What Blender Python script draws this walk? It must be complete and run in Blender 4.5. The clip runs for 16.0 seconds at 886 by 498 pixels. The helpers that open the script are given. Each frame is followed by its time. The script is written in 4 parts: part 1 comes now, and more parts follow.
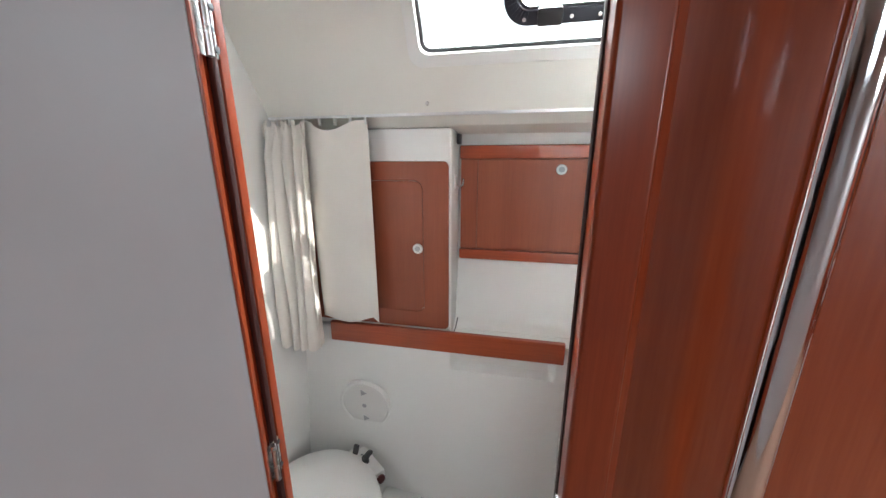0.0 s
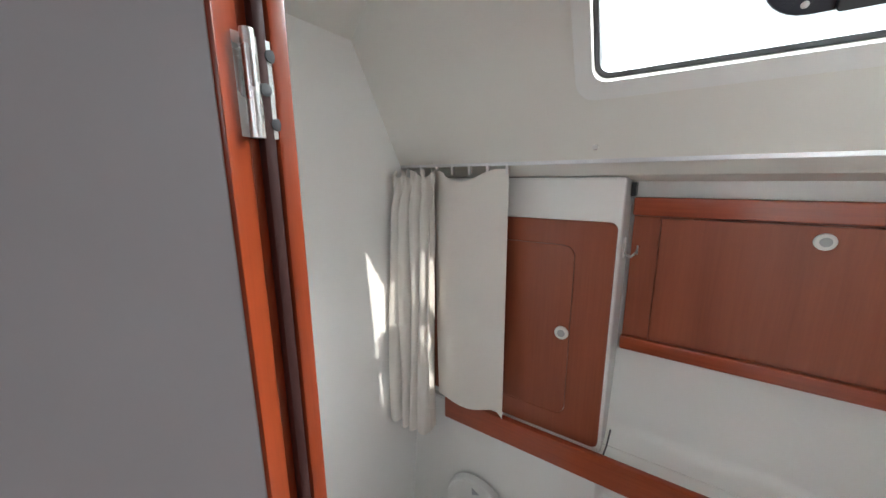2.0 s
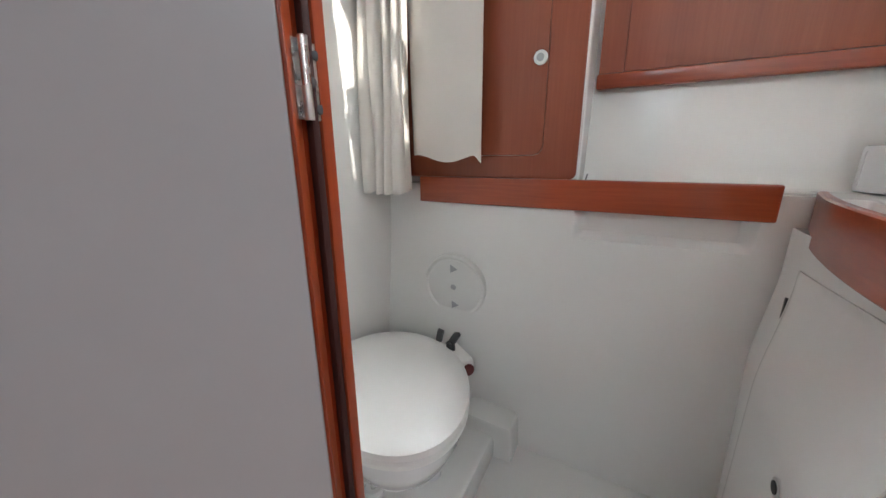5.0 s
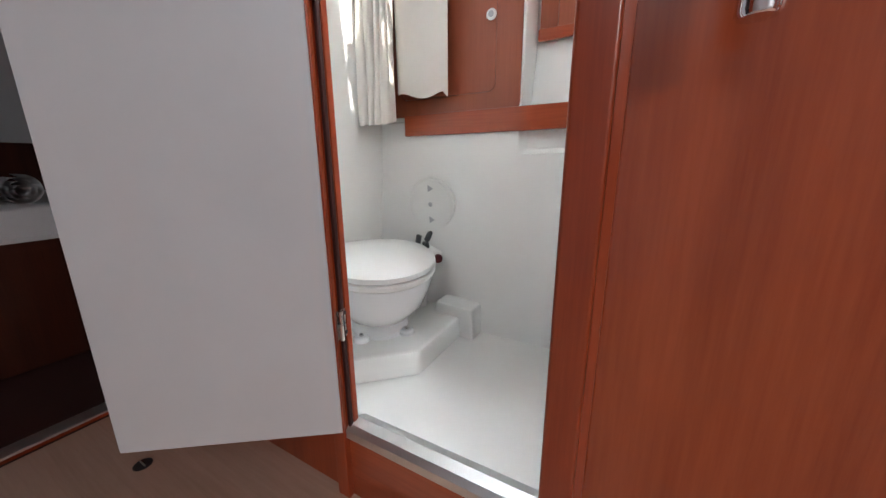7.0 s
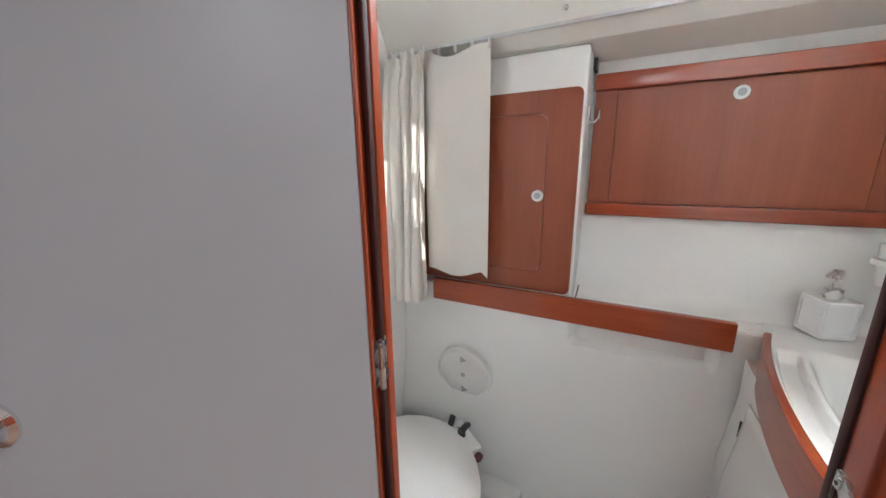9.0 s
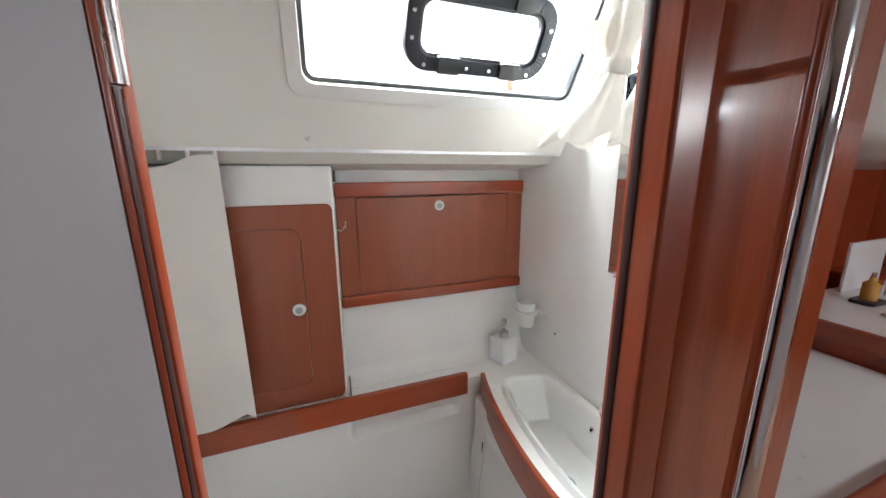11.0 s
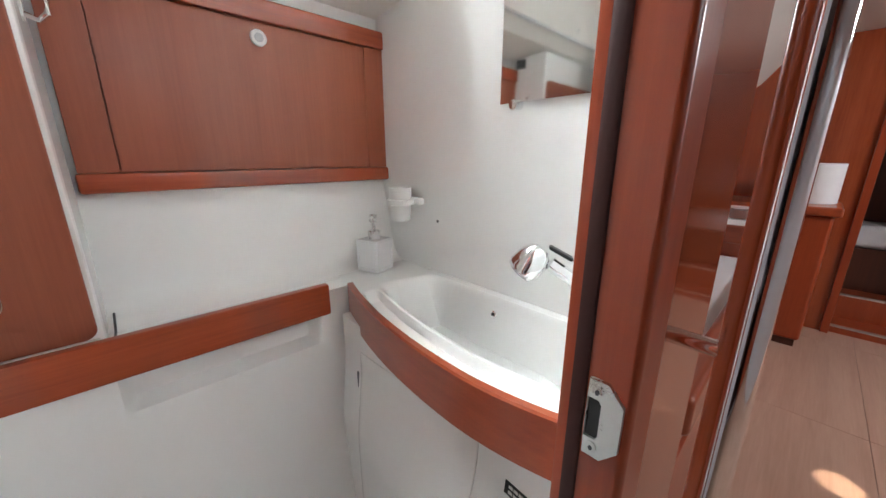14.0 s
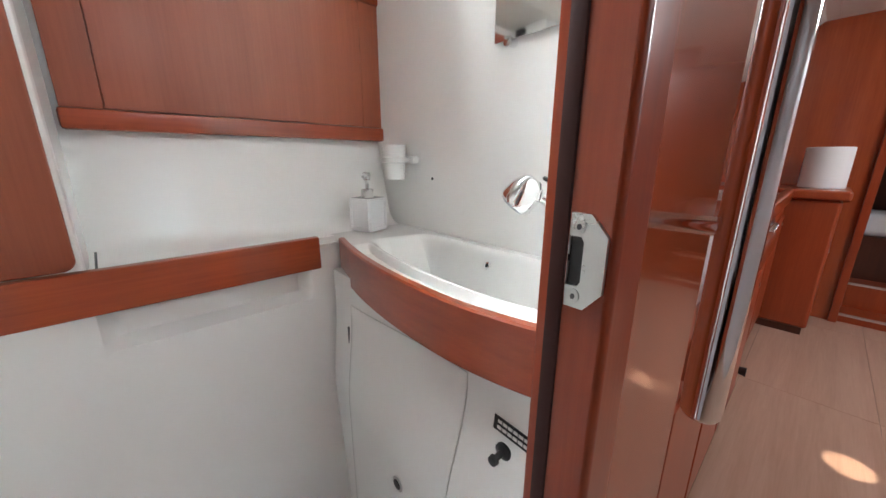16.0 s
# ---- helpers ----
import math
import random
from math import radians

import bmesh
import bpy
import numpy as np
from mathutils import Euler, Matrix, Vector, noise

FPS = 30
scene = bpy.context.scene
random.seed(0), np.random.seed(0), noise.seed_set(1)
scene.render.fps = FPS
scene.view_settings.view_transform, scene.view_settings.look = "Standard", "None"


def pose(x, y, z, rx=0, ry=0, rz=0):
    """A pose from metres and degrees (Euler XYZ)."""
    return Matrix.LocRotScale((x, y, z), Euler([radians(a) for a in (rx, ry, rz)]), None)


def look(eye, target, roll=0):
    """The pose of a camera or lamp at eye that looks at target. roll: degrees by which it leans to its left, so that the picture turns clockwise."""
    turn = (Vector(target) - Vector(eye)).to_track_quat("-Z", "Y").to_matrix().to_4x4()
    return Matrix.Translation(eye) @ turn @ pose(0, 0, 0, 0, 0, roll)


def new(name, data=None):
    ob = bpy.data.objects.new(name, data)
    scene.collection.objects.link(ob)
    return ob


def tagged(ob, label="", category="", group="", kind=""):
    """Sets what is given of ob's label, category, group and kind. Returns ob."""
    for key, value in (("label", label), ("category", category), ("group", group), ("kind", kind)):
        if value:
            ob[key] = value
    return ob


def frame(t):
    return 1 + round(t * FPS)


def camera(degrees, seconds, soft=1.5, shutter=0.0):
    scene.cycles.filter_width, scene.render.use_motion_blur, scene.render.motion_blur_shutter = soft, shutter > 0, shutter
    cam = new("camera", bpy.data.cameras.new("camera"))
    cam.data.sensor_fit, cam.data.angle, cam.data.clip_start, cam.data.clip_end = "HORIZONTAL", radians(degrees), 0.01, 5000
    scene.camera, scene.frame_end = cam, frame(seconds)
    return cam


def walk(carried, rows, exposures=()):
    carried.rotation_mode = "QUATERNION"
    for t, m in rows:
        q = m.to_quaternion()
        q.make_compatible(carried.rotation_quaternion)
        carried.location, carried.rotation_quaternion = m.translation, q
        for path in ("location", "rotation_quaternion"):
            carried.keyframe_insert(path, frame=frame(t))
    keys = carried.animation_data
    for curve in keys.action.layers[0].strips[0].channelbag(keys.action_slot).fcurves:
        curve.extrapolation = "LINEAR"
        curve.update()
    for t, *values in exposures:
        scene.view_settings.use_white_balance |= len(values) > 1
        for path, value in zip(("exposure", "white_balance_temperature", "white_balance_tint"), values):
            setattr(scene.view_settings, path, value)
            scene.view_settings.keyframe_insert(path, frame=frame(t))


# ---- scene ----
cam = camera(104.4, 16.0)
PATH = [
    (0, (0.086, 0.382, 1.626), (-0.315, 2.271, 1.108), -0.2),
    (0.5, (0.055, 0.44, 1.703), (-0.346, 2.332, 1.198), -0.4),
    (1, (0.053, 0.547, 1.756), (-0.478, 2.414, 1.274), -0.3),
    (1.5, (0.025, 0.625, 1.763), (-0.805, 2.388, 1.313), -0.3),
    (2, (-0.029, 0.629, 1.713), (-1.122, 2.255, 1.311), -0.3),
    (2.5, (-0.037, 0.642, 1.654), (-1.271, 2.155, 1.218), -0.4),
    (3, (-0.072, 0.684, 1.533), (-1.31, 2.182, 1.062), -0.3),
    (3.5, (-0.068, 0.675, 1.382), (-1.318, 2.167, 0.924), 0.5),
    (4, (-0.052, 0.638, 1.255), (-1.273, 2.152, 0.793), 0.4),
    (4.5, (-0.027, 0.611, 1.168), (-1.093, 2.221, 0.648), -0.7),
    (5, (-0.013, 0.526, 1.085), (-0.91, 2.233, 0.557), -0.4),
    (5.2, (0.009, 0.481, 1.038), (-0.862, 2.203, 0.512), -0.4),
    (7.3, (0.262, 0.276, 0.836), (-0.725, 1.948, 0.356), -0.4),
    (7.5, (0.257, 0.276, 0.876), (-0.756, 1.929, 0.384), -0.5),
    (8, (0.191, 0.315, 1.039), (-0.859, 1.946, 0.551), -0.3),
    (8.5, (0.058, 0.356, 1.242), (-0.97, 2.002, 0.757), -0.5),
    (9, (-0.011, 0.44, 1.404), (-0.911, 2.166, 0.942), -0.6),
    (9.5, (-0.083, 0.459, 1.547), (-0.686, 2.321, 1.136), -0.0),
    (10, (-0.148, 0.456, 1.699), (-0.276, 2.401, 1.249), -0.5),
    (10.2, (-0.172, 0.446, 1.709), (-0.113, 2.399, 1.282), -0.6),
    (12.3, (-0.164, 0.633, 1.574), (1.063, 2.123, 1.053), -0.1),
    (12.5, (-0.149, 0.642, 1.546), (1.118, 2.094, 1.012), -0.4),
    (13, (-0.109, 0.679, 1.458), (1.185, 2.108, 0.926), -0.4),
    (13.5, (-0.094, 0.694, 1.39), (1.22, 2.107, 0.863), -0.1),
    (14, (-0.062, 0.698, 1.321), (1.258, 2.109, 0.804), 0.0),
    (14.5, (-0.036, 0.688, 1.256), (1.278, 2.107, 0.746), -0.2),
    (15, (-0.038, 0.688, 1.212), (1.278, 2.106, 0.704), -0.5),
    (15.5, (-0.043, 0.692, 1.183), (1.269, 2.111, 0.667), -0.4),
    (16, (-0.049, 0.676, 1.202), (1.257, 2.102, 0.694), 0.1),
]
walk(cam, [(t, look(eye, target, roll)) for t, eye, target, roll in PATH], exposures=[(0.0, 0.6), (0.8, 0.3), (1.5, 0.02), (3.5, 0.2), (5.0, 0.45), (7.5, 0.88), (9.0, 0.62), (10.2, 0.3), (12.5, 0.55), (14.5, 0.65), (16.0, 0.7)])

# ---- world and light ----
SUN_WAY = Vector((-1.0, 0.08, -1.05)).normalized()
world = bpy.data.worlds.new("world")
scene.world = world
world.use_nodes = True
wn = world.node_tree.nodes
sky = wn.new("ShaderNodeTexSky")
sky.sky_type, sky.sun_disc = "NISHITA", False
sky.sun_elevation = math.asin(-SUN_WAY.z)
sky.sun_rotation = math.atan2(-SUN_WAY.x, -SUN_WAY.y)
world.node_tree.links.new(sky.outputs[0], wn["Background"].inputs[0])
wn["Background"].inputs[1].default_value = 0.15


def lamp(name, kind, m, energy, color=(1, 1, 1), **more):
    data = bpy.data.lights.new(name, kind)
    data.energy, data.color = energy, color
    if kind == "AREA":
        data.shape, data.size, data.size_y = "RECTANGLE", more["w"], more["h"]
    if kind == "SUN":
        data.angle = radians(0.5)
    ob = new(name, data)
    ob.matrix_world = m
    return ob


lamp("sun", "SUN", look((0, 0, 5), Vector((0, 0, 5)) + SUN_WAY), 5.0, (1.0, 0.95, 0.86))
FLOOR_Z = 0.03
# skylight at the coachroof window, and two added fill lamps under the saloon ceiling
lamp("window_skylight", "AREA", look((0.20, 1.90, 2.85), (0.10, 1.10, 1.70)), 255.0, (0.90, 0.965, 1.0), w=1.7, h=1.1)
lamp("corridor_fill", "AREA", look((0.30, -0.80, 2.12), (0.05, 0.35, 0.7)), 5.6, (0.80, 0.91, 1.0), w=0.58, h=0.55)
lamp("saloon_fill", "AREA", look((2.35, -0.80, 2.12), (2.4, 0.3, 0.2)), 30.0, (0.96, 0.97, 1.0), w=0.75, h=0.55)
# narrow added spot, no fitting there: stands in for a sun patch on the floor
data = bpy.data.lights.new("floor_sun_patch", "SPOT")
data.energy, data.color, data.spot_size, data.spot_blend, data.shadow_soft_size = 200.0, (1.0, 0.86, 0.66), radians(4.2), 0.25, 0.01
new("floor_sun_patch", data).matrix_world = look((2.0, 0.35, 2.09), (1.87, 0.40, FLOOR_Z))


# ---- materials ----
def material(name, color, rough=0.5, metal=0.0, vary=0.06, scale=6.0, grain=0.0, bump=0.0, bump_scale=60.0, coat=0.0, spec=0.5):
    m = bpy.data.materials.new(name)
    m.use_nodes = True
    n, k = m.node_tree.nodes, m.node_tree.links.new
    b = n["Principled BSDF"]
    b.inputs["Roughness"].default_value, b.inputs["Metallic"].default_value = rough, metal
    b.inputs["Coat Weight"].default_value, b.inputs["Coat Roughness"].default_value = coat, 0.12
    b.inputs["Specular IOR Level"].default_value = spec
    tc = n.new("ShaderNodeTexCoord")
    big = n.new("ShaderNodeTexNoise")
    big.inputs["Scale"].default_value, big.inputs["Detail"].default_value = scale, 5
    k(tc.outputs["Object"], big.inputs["Vector"])
    ramp = n.new("ShaderNodeMapRange")
    ramp.inputs["From Min"].default_value, ramp.inputs["From Max"].default_value = 0.3, 0.7
    ramp.inputs["To Min"].default_value, ramp.inputs["To Max"].default_value = 1 - vary, 1 + vary
    k(big.outputs["Fac"], ramp.inputs["Value"])
    mul = n.new("ShaderNodeVectorMath")
    mul.operation = "SCALE"
    mul.inputs[0].default_value = color
    k(ramp.outputs[0], mul.inputs["Scale"])
    k(mul.outputs[0], b.inputs["Base Color"])
    fine = n.new("ShaderNodeTexNoise")
    fine.inputs["Scale"].default_value, fine.inputs["Detail"].default_value = bump_scale, 4
    k(tc.outputs["Object"], fine.inputs["Vector"])
    rr = n.new("ShaderNodeMapRange")
    rr.inputs["To Min"].default_value, rr.inputs["To Max"].default_value = max(rough - 0.06, 0.02), rough + 0.06
    k(big.outputs["Fac"], rr.inputs["Value"])
    k(rr.outputs[0], b.inputs["Roughness"])
    if bump:
        bp = n.new("ShaderNodeBump")
        bp.inputs["Strength"].default_value, bp.inputs["Distance"].default_value = bump, 0.002
        k(fine.outputs["Fac"], bp.inputs["Height"])
        k(bp.outputs[0], b.inputs["Normal"])
    return m


def wood(name, dark, light, stretch=(55, 55, 2.2), rough=0.28, coat=0.35, coat_rough=0.20):
    """Varnished mahogany: long fine grain along the axis with the smallest stretch."""
    m = bpy.data.materials.new(name)
    m.use_nodes = True
    n, k = m.node_tree.nodes, m.node_tree.links.new
    b = n["Principled BSDF"]
    b.inputs["Roughness"].default_value = rough
    b.inputs["Coat Weight"].default_value, b.inputs["Coat Roughness"].default_value = coat, coat_rough
    tc, mp = n.new("ShaderNodeTexCoord"), n.new("ShaderNodeMapping")
    mp.inputs["Scale"].default_value = stretch
    k(tc.outputs["Object"], mp.inputs["Vector"])
    fine = n.new("ShaderNodeTexNoise")
    fine.inputs["Scale"].default_value, fine.inputs["Detail"].default_value, fine.inputs["Roughness"].default_value = 3.0, 6, 0.65
    k(mp.outputs[0], fine.inputs["Vector"])
    wide = n.new("ShaderNodeTexNoise")
    wide.inputs["Scale"].default_value, wide.inputs["Detail"].default_value = 0.35, 3
    k(mp.outputs[0], wide.inputs["Vector"])
    add = n.new("ShaderNodeMath")
    add.operation = "MULTIPLY_ADD"
    add.inputs[1].default_value = 0.45
    k(fine.outputs["Fac"], add.inputs[0])
    half = n.new("ShaderNodeMath")
    half.operation = "MULTIPLY"
    half.inputs[1].default_value = 0.55
    k(wide.outputs["Fac"], half.inputs[0])
    k(half.outputs[0], add.inputs[2])
    cr = n.new("ShaderNodeValToRGB")
    cr.color_ramp.elements[0].position, cr.color_ramp.elements[1].position = 0.34, 0.66
    cr.color_ramp.elements[0].color, cr.color_ramp.elements[1].color = (*dark, 1), (*light, 1)
    k(add.outputs[0], cr.inputs[0])
    k(cr.outputs[0], b.inputs["Base Color"])
    bp = n.new("ShaderNodeBump")
    bp.inputs["Strength"].default_value, bp.inputs["Distance"].default_value = 0.05, 0.001
    k(fine.outputs["Fac"], bp.inputs["Height"])
    k(bp.outputs[0], b.inputs["Normal"])
    return m


GEL = material("white_gelcoat", (0.86, 0.86, 0.84), 0.22, vary=0.02, scale=3, bump=0.04, bump_scale=25, coat=0.2)
LINER = material("white_liner", (0.78, 0.765, 0.715), 0.55, vary=0.02, scale=4, bump=0.12, bump_scale=180)
LAMINATE = material("white_laminate", (0.63, 0.645, 0.67), 0.36, vary=0.03, scale=5, bump=0.05, bump_scale=220)
CERAMIC = material("white_ceramic", (0.83, 0.84, 0.85), 0.10, vary=0.01, coat=0.5)
PLASTIC = material("white_plastic", (0.80, 0.80, 0.78), 0.35, vary=0.02)
MAHOG = wood("mahogany_upright", (0.245, 0.036, 0.0115), (0.375, 0.067, 0.021), coat=0.25)
PANELWOOD = wood("varnished_panel_veneer", (0.275, 0.047, 0.0140), (0.405, 0.080, 0.0235), (40, 40, 2.2), rough=0.26, coat=0.75, coat_rough=0.09)
MAHOG_X = wood("mahogany_lengthwise", (0.265, 0.040, 0.0115), (0.42, 0.080, 0.023), (2.2, 55, 55), coat=0.6, coat_rough=0.11)
MAHOG_Y = wood("mahogany_athwart", (0.255, 0.038, 0.0115), (0.41, 0.078, 0.023), (30, 3, 30), coat=0.6, coat_rough=0.11)
DOORWOOD = wood("locker_veneer", (0.265, 0.064, 0.028), (0.34, 0.089, 0.040), rough=0.4, coat=0.15)
FLOORWOOD = wood("pale_floor_laminate", (0.40, 0.245, 0.175), (0.50, 0.325, 0.245), (2.0, 40, 40), rough=0.35, coat=0.2)
CHROME = material("chrome", (0.86, 0.86, 0.87), 0.07, 1.0, vary=0.02)
STEEL = material("brushed_steel", (0.66, 0.66, 0.65), 0.28, 1.0, vary=0.05, scale=30)
ALU = material("aluminium", (0.70, 0.71, 0.72), 0.36, 1.0, vary=0.04, scale=20)
SEAL = material("dark_rubber_seal", (0.052, 0.020, 0.018), 0.55, spec=0.25)
BLACK = material("black_plastic", (0.018, 0.018, 0.02), 0.35)
GREY = material("dark_grey_plastic", (0.06, 0.062, 0.068), 0.42)
NAVY = material("navy_frame", (0.014, 0.016, 0.026), 0.38)
REDPL = material("dark_red_plastic", (0.10, 0.014, 0.016), 0.3)
CLOTH = material("cream_curtain_cloth", (0.90, 0.87, 0.82), 0.9, vary=0.03, bump=0.35, bump_scale=500, spec=0.1)
LINEN = material("white_linen", (0.72, 0.71, 0.72), 0.9, vary=0.05, bump=0.3, bump_scale=90, spec=0.1)
PAPER = material("white_paper", (0.80, 0.80, 0.80), 0.9, vary=0.02, bump=0.3, bump_scale=200, spec=0.1)
GREYLID = material("clear_grey_plastic", (0.42, 0.43, 0.45), 0.3)
TILES = material("pale_worktop", (0.78, 0.79, 0.80), 0.3, vary=0.02)
AMBER = material("amber_soap", (0.50, 0.26, 0.06), 0.2)
# mahogany with shade put into its colour, for dim cabins and toe recesses
SHADEWOOD = wood("mahogany_shaded", (0.050, 0.012, 0.007), (0.085, 0.022, 0.012))

# the curtain cloth lets part of the light through
_n, _k = CLOTH.node_tree.nodes, CLOTH.node_tree.links.new
_t, _mix = _n.new("ShaderNodeBsdfTranslucent"), _n.new("ShaderNodeMixShader")
_t.inputs[0].default_value = (0.86, 0.80, 0.74, 1)
_mix.inputs[0].default_value = 0.22
_k(_n["Principled BSDF"].outputs[0], _mix.inputs[1])
_k(_t.outputs[0], _mix.inputs[2])
_k(_mix.outputs[0], _n["Material Output"].inputs[0])


def glassy(name, rough, color=(1, 1, 1, 1), thin=True):
    m = bpy.data.materials.new(name)
    m.use_nodes = True
    n, k = m.node_tree.nodes, m.node_tree.links.new
    n.remove(n["Principled BSDF"])
    gl, tr, mx = n.new("ShaderNodeBsdfGlossy"), n.new("ShaderNodeBsdfTransparent"), n.new("ShaderNodeMixShader")
    gl.inputs["Roughness"].default_value = rough
    tr.inputs[0].default_value = color
    fr = n.new("ShaderNodeFresnel")
    fr.inputs[0].default_value = 1.45
    k(fr.outputs[0], mx.inputs[0])
    k(tr.outputs[0], mx.inputs[1])
    k(gl.outputs[0], mx.inputs[2])
    k(mx.outputs[0], n["Material Output"].inputs[0])
    return m


GLASS = glassy("window_acrylic", 0.02, (0.93, 0.96, 0.97, 1))
MIRROR = material("mirror_silver", (0.90, 0.92, 0.91), 0.02, 1.0, vary=0.0)


# ---- mesh helpers ----
def mesh_object(name, bm, mat, smooth=True):
    bmesh.ops.recalc_face_normals(bm, faces=bm.faces)
    me = bpy.data.meshes.new(name)
    bm.to_mesh(me)
    bm.free()
    me.materials.append(mat)
    if smooth:
        for p in me.polygons:
            p.use_smooth = True
        me.set_sharp_from_angle(angle=radians(35))
    ob = new(name, me)
    if smooth:
        wn_mod = ob.modifiers.new("even_normals", "WEIGHTED_NORMAL")
        wn_mod.keep_sharp = True
    return ob


def part(name, bm, mat, parent, label=""):
    ob = mesh_object(name, bm, mat)
    ob.parent = parent
    if parent.parent is None:
        ob.matrix_parent_inverse = parent.matrix_basis.inverted()
    return tagged(ob, label)


def thing(name, at, label, category, group="", kind=""):
    ob = new(name)
    ob.empty_display_size = 0.05
    ob.matrix_basis = Matrix.Translation(at)
    bpy.context.view_layer.update()
    return tagged(ob, label, category, group, kind)


def solid(name, bm, mat, label, category, kind="", group=""):
    return tagged(mesh_object(name, bm, mat), label, category, group, kind)


def box(x0, x1, y0, y1, z0, z1, bevel=0.0, seg=2, bm=None, m=None):
    out = bmesh.new()
    bmesh.ops.create_cube(out, size=1)
    for v in out.verts:
        v.co = Vector(((x0 + x1) / 2 + v.co.x * (x1 - x0), (y0 + y1) / 2 + v.co.y * (y1 - y0), (z0 + z1) / 2 + v.co.z * (z1 - z0)))
    if bevel:
        bmesh.ops.bevel(out, geom=out.edges[:], offset=bevel, segments=seg, profile=0.5, affect="EDGES")
    if m is not None:
        out.transform(m)
    return join(bm, out) if bm is not None else out


def join(bm, other):
    me = bpy.data.meshes.new("scratch")
    other.to_mesh(me)
    other.free()
    bm.from_mesh(me)
    bpy.data.meshes.remove(me)
    return bm


def rod(points, r, seg=16, bm=None, radii=None):
    """A round bar along the points, with closed ends."""
    out, rings = bmesh.new(), []
    pts = [Vector(p) for p in points]
    for i, p in enumerate(pts):
        way = (pts[min(i + 1, len(pts) - 1)] - pts[max(i - 1, 0)]).normalized()
        side = way.cross(Vector((0, 0, 1)) if abs(way.z) < 0.9 else Vector((1, 0, 0))).normalized()
        up = side.cross(way)
        rr = radii[i] if radii else r
        rings.append([out.verts.new(p + rr * (math.cos(a) * side + math.sin(a) * up)) for a in (2 * math.pi * j / seg for j in range(seg))])
    for a, b in zip(rings, rings[1:]):
        for j in range(seg):
            out.faces.new((a[j], a[(j + 1) % seg], b[(j + 1) % seg], b[j]))
    out.faces.new(rings[0][::-1])
    out.faces.new(rings[-1])
    return join(bm, out) if bm is not None else out


def turned(profile, seg=32, m=None, sx=1.0, sy=1.0):
    """A body turned about z from (radius, height) pairs, from the bottom up."""
    out, rings = bmesh.new(), []
    for r, h in profile:
        rings.append([out.verts.new((sx * r * math.cos(2 * math.pi * j / seg), sy * r * math.sin(2 * math.pi * j / seg), h)) for j in range(seg)])
    for a, b in zip(rings, rings[1:]):
        for j in range(seg):
            out.faces.new((a[j], a[(j + 1) % seg], b[(j + 1) % seg], b[j]))
    out.faces.new(rings[0][::-1])
    out.faces.new(rings[-1])
    if m is not None:
        out.transform(m)
    return out


def rounded(w, h, r, corner=8):
    """Outline of a rounded rectangle about the origin."""
    pts = []
    for cx, cy, a0 in ((w / 2 - r, h / 2 - r, 0), (-w / 2 + r, h / 2 - r, 90), (-w / 2 + r, -h / 2 + r, 180), (w / 2 - r, -h / 2 + r, 270)):
        for i in range(corner + 1):
            a = radians(a0 + 90 * i / corner)
            pts.append((cx + r * math.cos(a), cy + r * math.sin(a)))
    return pts


def plate(outline, z0, z1, m=None, hole=None, bevel=0.0):
    """A flat plate with that outline between two heights, with an opening if one is given (same count of points)."""
    out = bmesh.new()
    a = [out.verts.new((x, y, z0)) for x, y in outline]
    b = [out.verts.new((x, y, z1)) for x, y in outline]
    n = len(outline)
    if hole:
        c = [out.verts.new((x, y, z0)) for x, y in hole]
        d = [out.verts.new((x, y, z1)) for x, y in hole]
        for i in range(n):
            j = (i + 1) % n
            for q in ((a[i], a[j], b[j], b[i]), (c[j], c[i], d[i], d[j]), (b[i], b[j], d[j], d[i]), (a[j], a[i], c[i], c[j])):
                out.faces.new(q)
    else:
        for i in range(n):
            j = (i + 1) % n
            out.faces.new((a[i], a[j], b[j], b[i]))
        out.faces.new(a[::-1])
        out.faces.new(b)
    if bevel:
        bmesh.ops.bevel(out, geom=[e for e in out.edges if abs(e.verts[0].co.z - e.verts[1].co.z) < 1e-6 and len(e.link_faces) == 2], offset=bevel, segments=2, profile=0.5, affect="EDGES")
    if m is not None:
        out.transform(m)
    return out


def prism(pts, axis, a0, a1, bevel=0.0):
    """A polygon swept along an axis: x takes (y, z) pairs, y takes (x, z), z takes (x, y)."""
    def at(p, a):
        return {"x": (a, p[0], p[1]), "y": (p[0], a, p[1]), "z": (p[0], p[1], a)}[axis]
    out = bmesh.new()
    lo, hi = [out.verts.new(at(p, a0)) for p in pts], [out.verts.new(at(p, a1)) for p in pts]
    for i in range(len(pts)):
        j = (i + 1) % len(pts)
        out.faces.new((lo[i], lo[j], hi[j], hi[i]))
    out.faces.new(lo[::-1])
    out.faces.new(hi)
    if bevel:
        bmesh.ops.recalc_face_normals(out, faces=out.faces)
        bmesh.ops.bevel(out, geom=out.edges[:], offset=bevel, segments=2, profile=0.5, affect="EDGES")
    return out


def smooth01(a, b, x):
    t = min(max((x - a) / (b - a), 0), 1)
    return t * t * (3 - 2 * t)


